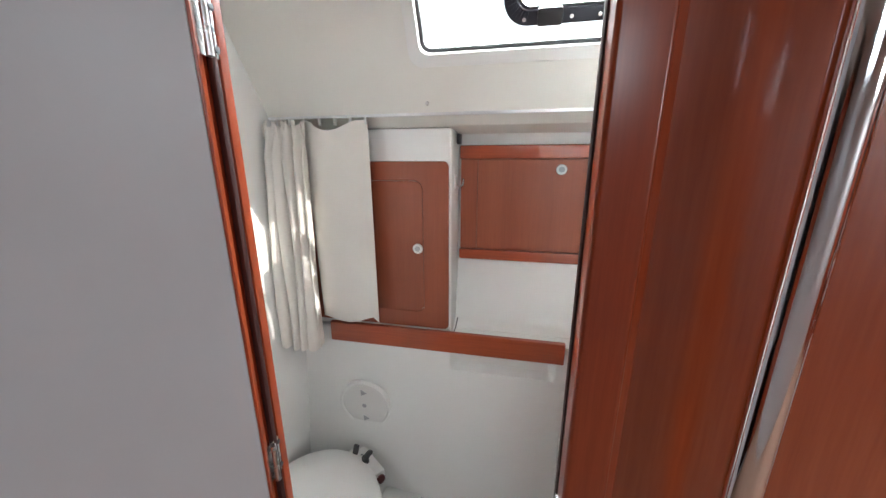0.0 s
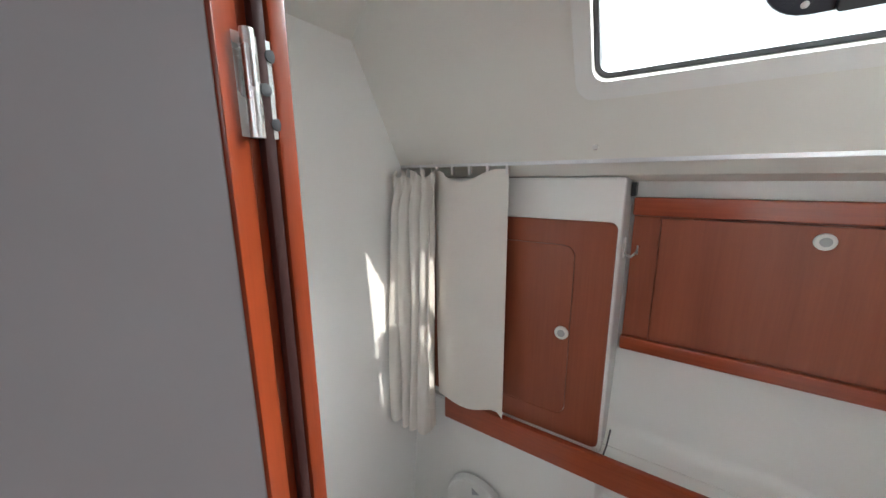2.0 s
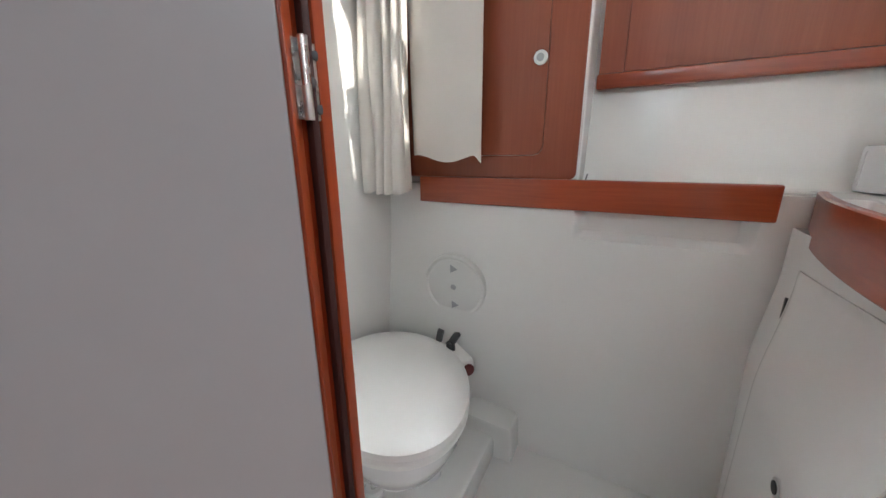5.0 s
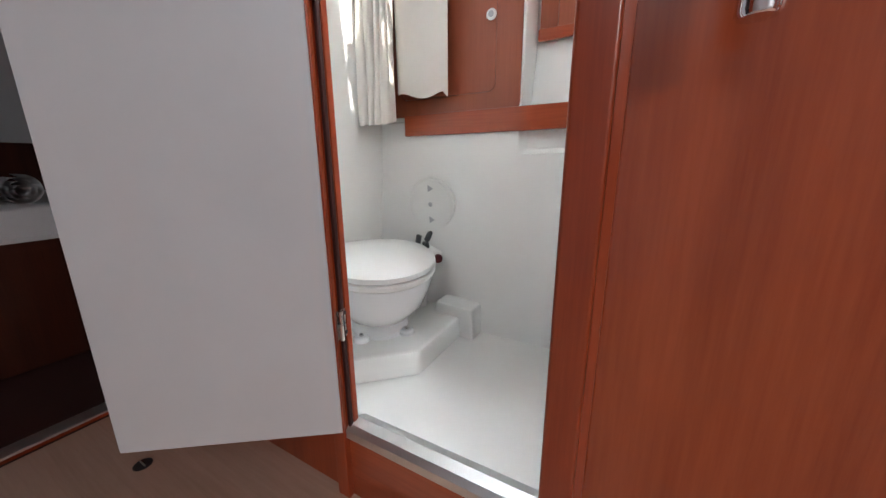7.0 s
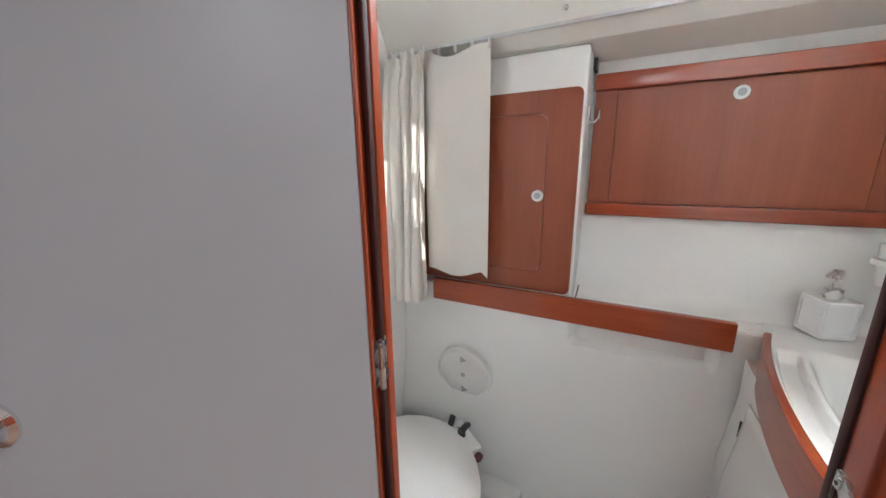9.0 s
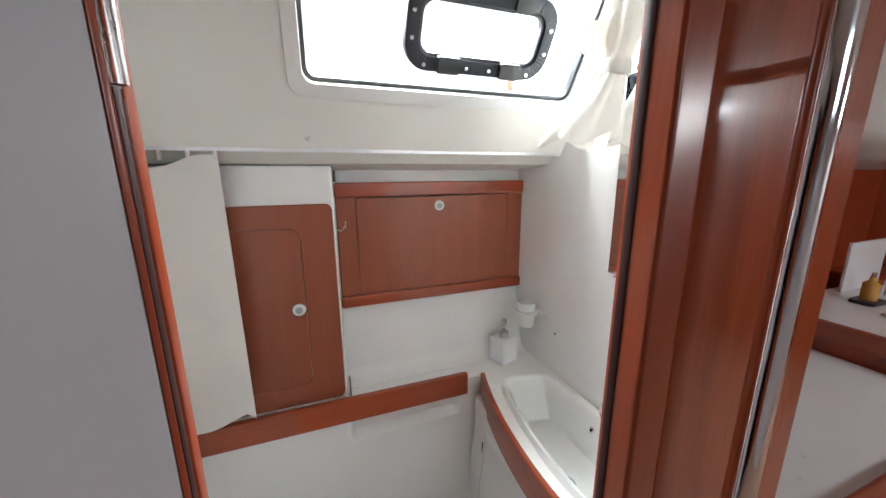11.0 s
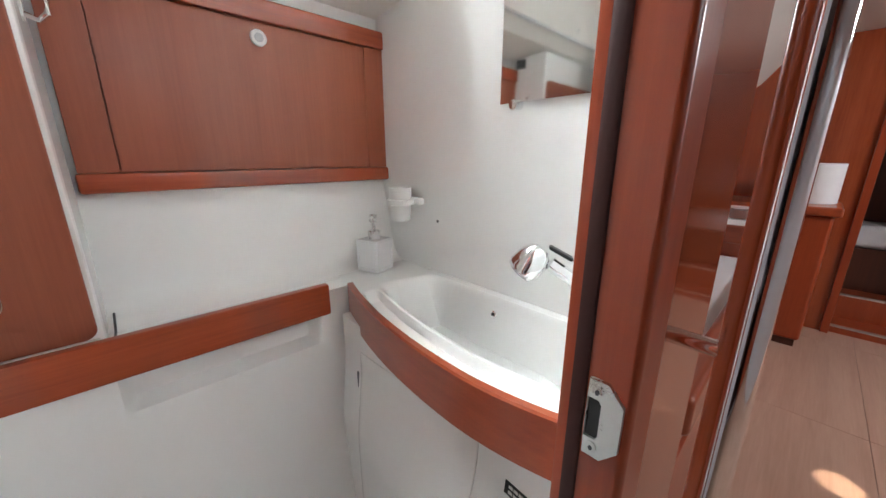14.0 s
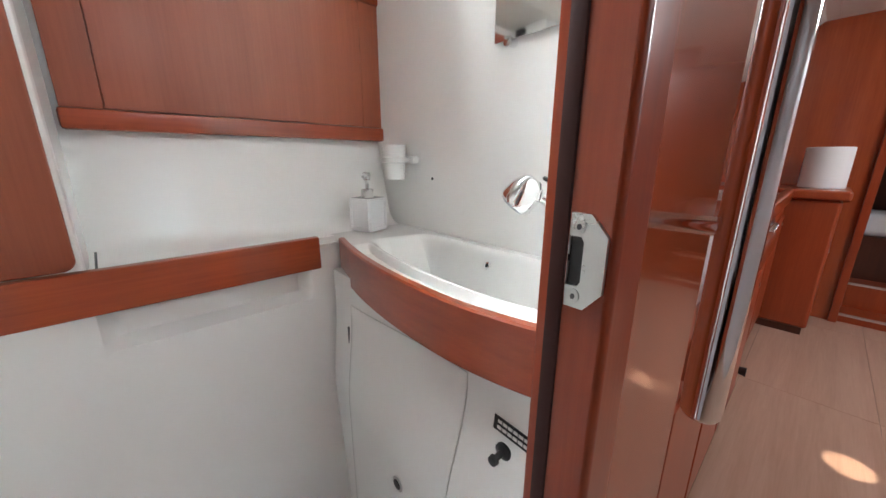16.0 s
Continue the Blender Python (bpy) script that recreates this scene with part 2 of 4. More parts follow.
def sheet(nu, nv, f, thick=None):
    """A grid surface f(u, v), u and v from 0 to 1; thick: a vector by which a back face lies behind."""
    out = bmesh.new()
    g = [[out.verts.new(f(i / nu, j / nv)) for j in range(nv + 1)] for i in range(nu + 1)]
    for i in range(nu):
        for j in range(nv):
            out.faces.new((g[i][j], g[i + 1][j], g[i + 1][j + 1], g[i][j + 1]))
    if thick is not None:
        t = Vector(thick)
        h = [[out.verts.new(v.co + t) for v in row] for row in g]
        for i in range(nu):
            for j in range(nv):
                out.faces.new((h[i][j + 1], h[i + 1][j + 1], h[i + 1][j], h[i][j]))
        for i in range(nu):
            out.faces.new((g[i + 1][0], g[i][0], h[i][0], h[i + 1][0]))
            out.faces.new((g[i][nv], g[i + 1][nv], h[i + 1][nv], h[i][nv]))
        for j in range(nv):
            out.faces.new((g[0][j], g[0][j + 1], h[0][j + 1], h[0][j]))
            out.faces.new((g[nu][j + 1], g[nu][j], h[nu][j], h[nu][j + 1]))
    return out


FLOOR, SOLE, TOP = 0.03, 0.205, 2.12
XL, XR = -0.71, 0.566            # the washroom's two bulkheads
HX, HY = -0.292, 0.762            # the hinge line


def slope_y(z):
    """The coachroof's sloping side over the washroom."""
    return 1.345 - (z - 1.88) * 0.58


# ---- structure: corridor and saloon ----
solid("floor", box(-3.2, 4.6, -1.3, 2.2, FLOOR - 0.05, FLOOR - 0.006), SEAL, "dark subfloor showing in the seams between floor boards", "floor", "structure")
solid("wall_north", box(-1.25, -0.325, 0.775, 0.805, FLOOR, TOP), MAHOG, "varnished mahogany bulkhead beside the washroom door", "wall", "structure")
panel_wall = solid("wall_panel", box(0.225, 0.585, 0.776, 0.81, FLOOR, TOP, 0.004), PANELWOOD, "glossy varnished mahogany bulkhead panel beside the door", "wall", "structure")
solid("wall_corner", prism([(0.5852, 0.7785), (0.597, 0.785), (0.608, 0.93), (0.597, 0.93), (0.587, 0.808)], "z", FLOOR, TOP), MAHOG, "varnished mahogany corner post of the bulkhead", "wall", "structure")
solid("wall_south", box(-1.25, 4.6, -1.25, -1.2, FLOOR, TOP), LAMINATE, "plain white saloon side wall", "wall", "structure")
solid("header", box(-0.315, 0.225, 0.765, 0.81, 2.02, TOP), MAHOG_X, "mahogany panel above the washroom door", "wall", "structure")
# corridor ceiling with two added deck hatches, out of view
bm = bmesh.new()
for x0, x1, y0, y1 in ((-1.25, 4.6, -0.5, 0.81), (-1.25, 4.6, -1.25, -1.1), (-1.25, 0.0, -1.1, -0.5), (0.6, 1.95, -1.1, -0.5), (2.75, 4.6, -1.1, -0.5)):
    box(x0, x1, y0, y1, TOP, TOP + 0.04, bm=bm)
solid("ceiling", bm, LINER, "off-white moulded saloon ceiling with two added hatch openings", "ceiling", "structure")

# opaque panes close the added openings and keep direct sun off the floor
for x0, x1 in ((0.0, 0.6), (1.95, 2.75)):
    sun_block = thing("added_hatch", ((x0 + x1) / 2, -0.8, TOP + 0.04), "added unseen deck hatch that blocks the sun", "hatch", kind="structure")
    part("pane", box(x0 + 0.01, x1 - 0.01, -1.09, -0.51, TOP + 0.042, TOP + 0.054, 0.002), BLACK, sun_block, "opaque black pane that keeps the sun out")
    part("rim", plate(rounded(x1 - x0 + 0.04, 0.64, 0.04), 0.0, 0.014, Matrix.Translation(((x0 + x1) / 2, -0.8, TOP + 0.041)), rounded(x1 - x0 - 0.024, 0.576, 0.03)), ALU, sun_block, "aluminium frame of the added hatch")

# ---- structure: washroom ----
solid("wall_left", box(XL - 0.03, XL, 0.81, 1.72, SOLE - 0.2, 2.12), GEL, "smooth white washroom bulkhead", "wall", "structure")
solid("wall_right", box(XR, XR + 0.03, 0.93, 1.72, SOLE - 0.2, 2.3), GEL, "smooth white washroom bulkhead behind the mirror", "wall", "structure")
solid("wall_front_lining", box(XL, -0.325, 0.806, 0.812, SOLE, 2.2), GEL, "white lining inside the door bulkhead", "wall", "structure")
solid("wall_front_lining_right", prism([(0.21, 0.812), (0.585, 0.812), (0.594, 0.93), (0.564, 0.932), (0.552, 0.821), (0.21, 0.821)], "z", SOLE, 2.2), GEL, "white lining inside the bulkhead panel", "wall", "structure")


def back_wall(u, v):
    x, z = XL + u * (XR - XL), SOLE - 0.02 + v * (0.995 - SOLE + 0.02)
    y = 1.405 + 0.07 * smooth01(0.15, 0.98, z)
    # a shallow scoop below the trim
    inside = smooth01(-0.122, -0.10, x) * (1 - smooth01(0.225, 0.25, x)) * smooth01(0.870, 0.884, z)
    return (x, y + 0.030 * inside, z)


solid("wall_back", sheet(150, 90, back_wall, (0, 0.07, 0)), GEL, "white moulded hull liner with a scoop below the trim", "wall", "structure")
solid("shelf_ledge", box(XL, XR, 1.478, 1.66, 0.965, 1.0, 0.004), GEL, "white moulded ledge behind the trim", "shelf", "structure")
solid("wall_upper", prism([(1.540, 0.99), (1.545, 1.0025), (1.566, 1.006), (1.583, 1.014), (1.596, 1.028), (1.604, 1.046), (1.614, 1.09), (1.655, 1.26), (1.655, 1.72), (1.70, 1.72), (1.70, 0.99)], "x", XL, XR), GEL, "white hull liner behind the ledge", "wall", "structure")
solid("ceiling_soffit", prism([(1.427, 1.752), (1.48, 1.718), (1.70, 1.70), (1.70, 1.78), (1.45, 1.80)], "x", XL, XR, 0.004), LINER, "off-white soffit under the side deck", "ceiling", "structure")
# the sloping coachroof side with its window opening
WX0, WX1, WZ0, WZ1 = -0.182, 0.525, 1.878, 2.16
ang = math.atan2(0.58, 1.0)
slope = Matrix.Translation((0, slope_y(1.75), 1.75)) @ Matrix.Rotation(ang, 4, "X")      # local x along the boat, local z up the slope, local y outwards
up_of = lambda z: (z - 1.75) / math.cos(ang)
hw, lo, hi = (XR - XL) / 2, -0.01, 0.56
mid = slope @ Matrix.Translation(((XL + XR) / 2, 0, (lo + hi) / 2)) @ Matrix.Rotation(radians(90), 4, "X")
ox, oz0, oz1 = (XL + XR) / 2, (lo + hi) / 2, 0
bm = plate([(-hw, (lo - hi) / 2), (hw, (lo - hi) / 2), (hw, (hi - lo) / 2), (-hw, (hi - lo) / 2)], -0.035, 0, mid,
           [(WX0 - ox, up_of(WZ0) - oz0), (WX1 - ox, up_of(WZ0) - oz0), (WX1 - ox, up_of(WZ1) - oz0), (WX0 - ox, up_of(WZ1) - oz0)])
solid("ceiling_slope", bm, LINER, "off-white sloping coachroof side with a window opening", "ceiling", "structure")
solid("ceiling_chamfer", prism([(XL, 2.035), (-0.42, 2.20), (-0.42, 2.23), (XL - 0.03, 2.06)], "y", 0.80, 1.40), LINER, "off-white slanting ceiling panel", "ceiling", "structure")
solid("ceiling_washroom", box(-0.42, XR + 0.03, 0.80, 1.165, 2.20, 2.23), LINER, "off-white washroom ceiling", "ceiling", "structure")
solid("washroom_sole", box(XL, XR, 0.80, 1.46, SOLE - 0.03, SOLE), GEL, "white moulded shower floor", "floor", "structure")

# coachroof window: white rebate frame, dark gasket, acrylic, opening port
cx, cz = (WX0 + WX1) / 2, (up_of(WZ0) + up_of(WZ1)) / 2
ww, wh = WX1 - WX0, up_of(WZ1) - up_of(WZ0)
face = slope @ Matrix.Translation((cx, 0, cz)) @ Matrix.Rotation(radians(90), 4, "X")    # plate x, y in the slope, plate z towards the room
window = thing("window_1", slope @ Vector((cx, 0.02, cz)), "long coachroof window with an opening port", "window", kind="structure")
part("window_frame", plate(rounded(ww + 0.05, wh + 0.05, 0.035), -0.02, 0.006, face, rounded(ww - 0.012, wh - 0.012, 0.025), 0.002), PLASTIC, window, "white moulded rebate")
part("gasket", plate(rounded(ww - 0.012, wh - 0.012, 0.025), -0.030, -0.012, face, rounded(ww - 0.030, wh - 0.030, 0.02)), GREY, window, "grey rubber gasket")
pane = part("pane", plate(rounded(ww - 0.02, wh - 0.02, 0.02), -0.030, -0.027, face), GLASS, window)
pane.visible_shadow = False
PX, PW, PH = 0.2185, 0.365, 0.172
pface = face @ Matrix.Translation((PX - cx, up_of(1.997) - cz, 0))
port = part("port_frame", plate(rounded(PW, PH, 0.055), -0.024, 0.004, pface, rounded(PW - 0.062, PH - 0.062, 0.03), 0.004), NAVY, window, "dark navy opening port frame")
part("port_seal", plate(rounded(PW - 0.062, PH - 0.062, 0.03), -0.022, -0.004, pface, rounded(PW - 0.074, PH - 0.074, 0.025)), GREY, port)
for x in (-0.078, 0.082):
    part("latch", plate(rounded(0.055, 0.036, 0.005, 3), 0.002, 0.016, pface @ Matrix.Translation((x, -PH / 2 + 0.018, 0)), None, 0.002), BLACK, port, "black plastic port latch")
    part("hinge", plate(rounded(0.05, 0.032, 0.005, 3), 0.002, 0.014, pface @ Matrix.Translation((x, PH / 2 - 0.018, 0)), None, 0.002), BLACK, port, "black plastic port hinge")
for x, y in ((-0.168, 0.028), (-0.168, -0.022), (-0.135, -0.072), (-0.03, -0.072), (0.03, -0.072), (0.168, 0.028), (0.168, -0.022), (0.135, -0.072), (0.004, 0.072)):
    part("screw", turned([(0.004, 0.003), (0.0045, 0.006), (0.003, 0.0065)], 10, pface @ Matrix.Translation((x, y, 0))), STEEL, port)

# curtain track along the foot of the slope
track = solid("curtain_track", box(XL, 0.555, 1.420, 1.432, 1.742, 1.756, 0.002), ALU, "slim aluminium curtain track", "curtain track", "structure")
solid("ceiling_screw", turned([(0.006, 0), (0.006, 0.002), (0.003, 0.004)], 12, slope @ Matrix.Translation((-0.176, 0, up_of(1.774))) @ Matrix.Rotation(radians(90), 4, "X")), STEEL, "small steel screw head in the liner", "screw")

# backdrop behind the window is the open sky; the deck outside
haze = bpy.data.materials.new("bright_hazy_sky")
haze.use_nodes = True
haze.node_tree.nodes.remove(haze.node_tree.nodes["Principled BSDF"])
_e = haze.node_tree.nodes.new("ShaderNodeEmission")
_e.inputs[0].default_value, _e.inputs[1].default_value = (0.95, 0.98, 1.0, 1), 1.6
haze.node_tree.links.new(_e.outputs[0], haze.node_tree.nodes["Material Output"].inputs[0])
solid("backdrop", box(-160, 160, 90, 90.5, -1, 150), haze, "bright white hazy sky outside the window", "sky", "structure")
solid("ground", box(-400, 400, 2.6, 800, -1.0, -0.9), material("water_blue", (0.05, 0.09, 0.12), 0.15), "blue harbour water outside", "water", "structure")

# ---- door frame, threshold, door ----
frame_l = thing("door_frame", (-0.29, 0.79, SOLE), "red mahogany door frame with dark rubber seals", "door frame", kind="structure")
part("jamb", box(-0.325, -0.288, 0.757, 0.800, SOLE - 0.2, 2.02, 0.003), MAHOG, frame_l)
part("door_stop", box(-0.288, -0.277, 0.782, 0.797, SOLE, 2.02, 0.003), MAHOG, frame_l)
part("seal", box(-0.288, -0.278, 0.771, 0.781, SOLE, 2.02, 0.003), SEAL, frame_l, "dark rubber door seal")
part("jamb", box(0.164, 0.216, 0.752, 0.798, SOLE - 0.22, 2.02, 0.006, 3), MAHOG, frame_l)
part("cover_bead", prism([(0.2165, 0.762), (0.228, 0.770), (0.228, 0.7755), (0.2165, 0.7755)], "z", SOLE - 0.22, 2.02), MAHOG, frame_l)
part("door_stop", box(0.171, 0.215, 0.798, 0.809, SOLE, 2.02, 0.003), MAHOG, frame_l)
part("seal", box(0.161, 0.171, 0.784, 0.797, SOLE, 2.02, 0.004), SEAL, frame_l, "dark rubber door seal")
part("lintel", box(-0.325, 0.228, 0.768, 0.802, 1.975, 2.02, 0.003), MAHOG_X, frame_l)
part("riser", box(-0.288, 0.162, 0.772, 0.80, FLOOR, SOLE + 0.002, 0.002), MAHOG_X, frame_l, "mahogany riser below the threshold")
part("threshold", prism([(0.764, 0.205), (0.764, 0.226), (0.775, 0.238), (0.800, 0.242), (0.832, 0.224), (0.838, 0.204)], "x", -0.288, 0.162), ALU, frame_l, "brushed aluminium threshold strip")
strike = thing("strike_plate", (0.162, 0.77, 1.145), "steel door strike plate on the red door frame", "strike plate")
reveal = Matrix(((0, 0, -1, 0.1638), (-1, 0, 0, 0.782), (0, 1, 0, 1.137), (0, 0, 0, 1))) @ Matrix.Diagonal((0.66, 0.84, 0.8, 1))     # plate x towards the corridor, plate z into the opening
part("plate", plate([(0.0, -0.038), (0.020, -0.038), (0.037, -0.022), (0.037, 0.022), (0.020, 0.038), (0.0, 0.038)], 0, 0.004, reveal,
     [(-0.0005, -0.020), (0.012, -0.020), (0.015, -0.016), (0.015, 0.016), (0.012, 0.020), (-0.0005, 0.020)]), STEEL, strike)
part("recess", plate([(0.0, -0.020), (0.0145, -0.020), (0.0145, 0.020), (0.0, 0.020)], 0.0, 0.0012, reveal), BLACK, strike)
for dz in (-0.028, 0.028):
    part("screw", turned([(0.006, 0.004), (0.006, 0.0055), (0.003, 0.006)], 12, reveal @ Matrix.Translation((0.010, dz, 0))), STEEL, strike)
    part("screw_slot", turned([(0.0025, 0.006), (0.0025, 0.0066)], 6, reveal @ Matrix.Translation((0.010, dz, 0))), GREY, strike)

leaf_m = Matrix.Translation((-0.271, 0.739, 0)) @ Matrix.Rotation(math.atan2(-0.276, -0.379), 4, "Z")     # local x along the open leaf
door = thing("door_1", leaf_m @ Vector((0.25, 0, SOLE)), "white laminate washroom door standing open", "door", kind="structure")
part("leaf", box(0.0, 0.462, -0.028, 0.0, 0.245, 1.965, 0.002, m=leaf_m), LAMINATE, door)
part("edge_band", box(-0.004, 0.0, -0.0285, 0.0005, 0.245, 1.965, 0.001, m=leaf_m), MAHOG, door, "red mahogany edge lipping")
hm = leaf_m @ Matrix.Translation((0.414, 0.0, 1.132))
handle = part("door_handle", rod([(0, 0, 0), (0, 0.034, 0), (0.002, 0.044, 0), (0.010, 0.05, 0), (0.024, 0.052, 0.0), (0.044, 0.050, -0.001), (0.050, 0.048, -0.001)], 0.0105, 20, radii=[0.012, 0.012, 0.0135, 0.0135, 0.0125, 0.011, 0.006]), CHROME, door, "polished chrome lever handle")
handle.data.transform(hm)
part("rosette", turned([(0.031, 0), (0.031, 0.004), (0.026, 0.009), (0.012, 0.011)], 32, hm @ Matrix.Rotation(radians(-90), 4, "X")), CHROME, door)
for z in (0.50, 1.150, 1.775):
    hinge = part("hinge", box(-0.0215, -0.0195, 0, 0.036, z - 0.033, z + 0.033, m=Matrix.Translation((HX + 0.0330, HY - 0.006, 0))), STEEL, door, "brushed steel butt hinge")
    part("knuckle", rod([(HX + 0.020, HY + 0.001, z - 0.034), (HX + 0.020, HY + 0.001, z + 0.034)], 0.0045, 12), STEEL, hinge)
    for dz in (-0.023, 0.0, 0.023):
        part("screw", turned([(0.0045, 0), (0.0045, 0.001), (0.002, 0.0015)], 10, Matrix.Translation((HX + 0.0135, HY + 0.014 + 0.006 * (dz != 0), z + dz)) @ Matrix.Rotation(radians(90), 4, "Y")), GREY, hinge)

# vertical grab rail on the panel
rail = thing("grab_rail", (0.333, 0.745, 1.5), "polished stainless steel vertical grab rail", "grab rail")
part("tube", rod([(0.327, 0.716, 0.962), (0.327, 0.716, 0.966), (0.327, 0.716, 1.946), (0.327, 0.716, 1.95)], 0.017, 28, radii=[0.0145, 0.017, 0.017, 0.0145]), CHROME, rail)
for z in (1.145, 1.80):
    part("standoff", rod([(0.327, 0.777, z), (0.327, 0.720, z)], 0.0085, 16), CHROME, rail)

# ---- washroom lockers ----
def push_knob(m, parent):
    k = part("push_knob", turned([(0.0175, 0), (0.0175, 0.004), (0.0155, 0.006), (0.0135, 0.0062)], 28, m), PLASTIC, parent, "white round push lock")
    part("button", turned([(0.0095, 0.004), (0.0095, 0.0078), (0.008, 0.0088)], 24, m), GREYLID, k)
    return k


face_y = lambda y: Matrix.Translation((0, y, 0)) @ Matrix.Rotation(radians(90), 4, "X")      # plate z towards the room

locker = thing("side_locker", (-0.42, 1.57, 1.0), "white locker box with a reddish wood veneer door", "locker")
part("body", box(XL + 0.002, -0.122, 1.497, 1.65, 0.998, 1.716, 0.010), GEL, locker, "white moulded box")
front = part("front_panel", plate(rounded(0.575, 0.592, 0.018), 0.0, 0.009, face_y(1.499) @ Matrix.Translation((-0.4175, 1.316, 0)), rounded(0.3975, 0.468, 0.028), 0.002), DOORWOOD, locker)
front.modifiers.clear()
for p in front.data.polygons:
    p.use_smooth = False
ld = part("locker_door", plate(rounded(0.3955, 0.466, 0.027), 0.0, 0.0085, face_y(1.499) @ Matrix.Translation((-0.4175, 1.316, 0)), None, 0.0015), DOORWOOD, locker)
push_knob(face_y(1.4905) @ Matrix.Translation((-0.238, 1.319, 0)), ld)
part("reveal", box(XL + 0.01, -0.13, 1.492, 1.498, 1.003, 1.018, 0.001), GEL, locker)

cab = thing("wall_cabinet", (0.22, 1.645, 1.255), "reddish wood wall cabinet with a drop-down flap", "cabinet")
part("body", box(-0.112, 0.568, 1.640, 1.70, 1.262, 1.660, 0.002), DOORWOOD, cab)
part("top_rail", box(-0.116, 0.570, 1.622, 1.64, 1.618, 1.665, 0.006), MAHOG_X, cab, "solid mahogany rail")
part("bottom_rail", box(-0.116, 0.570, 1.618, 1.64, 1.253, 1.292, 0.007), MAHOG_X, cab, "solid mahogany rail")
part("stile", box(-0.112, -0.052, 1.630, 1.64, 1.292, 1.618, 0.001), DOORWOOD, cab)
part("stile", box(0.506, 0.568, 1.630, 1.64, 1.292, 1.618, 0.001), DOORWOOD, cab)
flap = part("flap", box(-0.0505, 0.5045, 1.6295, 1.64, 1.2935, 1.6140, 0.001), DOORWOOD, cab)
push_knob(face_y(1.6295) @ Matrix.Translation((0.232, 1.583, 0)), flap)

solid("soffit_joint", box(-0.1215, -0.110, 1.59, 1.63, 1.668, 1.702, 0.002), BLACK, "dark open joint between locker and soffit", "trim", "structure")
hook = thing("robe_hook", (-0.113, 1.56, 1.55), "small white plastic hook on the locker side", "hook")
part("base", plate(rounded(0.022, 0.05, 0.010), 0, 0.004, Matrix.Translation((-0.1232, 1.565, 1.545)) @ Matrix.Rotation(radians(90), 4, "Z") @ Matrix.Rotation(radians(90), 4, "X")), PLASTIC, hook)
part("prong", rod([(-0.119, 1.562, 1.53), (-0.104, 1.560, 1.524), (-0.094, 1.557, 1.534), (-0.090, 1.554, 1.555)], 0.004, 10), CHROME, hook)
solid("drip_wire", rod([(-0.114, 1.50, 1.004), (-0.112, 1.535, 1.005), (-0.110, 1.575, 1.03)], 0.002, 8), GREY, "thin grey cable at the foot of the locker", "cable")

solid("ledge_trim", box(-0.585, 0.272, 1.460, 1.480, 0.944, 1.022, 0.004), MAHOG_X, "red mahogany trim board along the ledge", "trim", "structure")

# ---- washbasin unit ----
front_x = lambda y: 0.262 + (0.37 if y > 1.03 else 0.85) * (y - 1.03) ** 2
BY0, BY1, CT = 0.823, 1.478, 1.006


def worktop(u, v):
    y = BY0 + u * (BY1 + 0.12 - BY0)
    yy = min(y, BY1)
    x0 = front_x(yy) + 0.004
    x = x0 + v * (XR - 0.001 - x0)
    z = CT - 0.002
    d = x - x0
    # tray step behind the fascia, then the bowl
    tray = smooth01(0.008, 0.016, d) * (1 - smooth01(0.044, 0.052, d)) * smooth01(0.93, 0.945, y) * (1 - smooth01(1.36, 1.40, y))
    z -= 0.018 * tray
    bx = smooth01(0.055, 0.135, d) * (1 - smooth01(0.50, 0.545, x))
    by = smooth01(0.84, 0.92, y) * (1 - smooth01(1.30, 1.40 , y + 0.25 * (x - 0.5)))
    z -= 0.125 * min(1.0, 1.25 * bx) * min(1.0, 1.2 * by)
    return (x, y, z)


basin = thing("washbasin_unit", (0.4, 1.15, SOLE), "white moulded washbasin unit with a curved front", "washbasin")
part("basin", sheet(150, 110, worktop), GEL, basin, "white moulded bowl and counter")


def curved(y0, y1, z0, z1, off, thick, n=40, bevel=0.0):
    out = bmesh.new()
    rings = []
    for i in range(n + 1):
        y = y0 + (y1 - y0) * i / n
        nrm = Vector((-1, (0.74 if y > 1.03 else 1.7) * (y - 1.03), 0)).normalized()
        p = Vector((front_x(y), y, 0)) + nrm * off
        q = p + nrm * thick
        b = bevel
        low = z0
        sec = [(p, low), (q - nrm * b, low), (q, low + b), (q, z1 - b), (q - nrm * b, z1), (p, z1)] if b else [(p, z0), (q, z0), (q, z1), (p, z1)]
        rings.append([out.verts.new((w.x, w.y, z)) for w, z in sec])
    k = len(rings[0])
    for a, b2 in zip(rings, rings[1:]):
        for j in range(k):
            out.faces.new((a[j], a[(j + 1) % k], b2[(j + 1) % k], b2[j]))
    out.faces.new(rings[0][::-1])
    out.faces.new(rings[-1])
    return out


part("fascia", curved(0.823, 1.462, 0.917, 1.012, -0.004, 0.014, bevel=0.003), MAHOG_Y, basin, "curved red mahogany fascia")
def ped_x(y, z):
    """The unit's front below the fascia: full low down, drawn back under the overhang."""
    return 0.250 + 0.05 * (y - 0.95) + (0.050 - 0.06 * smooth01(1.0, 1.4, y) * 0.5) * smooth01(0.62, 0.86, z)


part("pedestal", sheet(40, 40, lambda u, v: (ped_x(0.823 + 0.627 * u, SOLE - 0.01 + 0.745 * v), 0.823 + 0.627 * u, SOLE - 0.01 + 0.745 * v), (0.02, 0, 0)), GEL, basin)


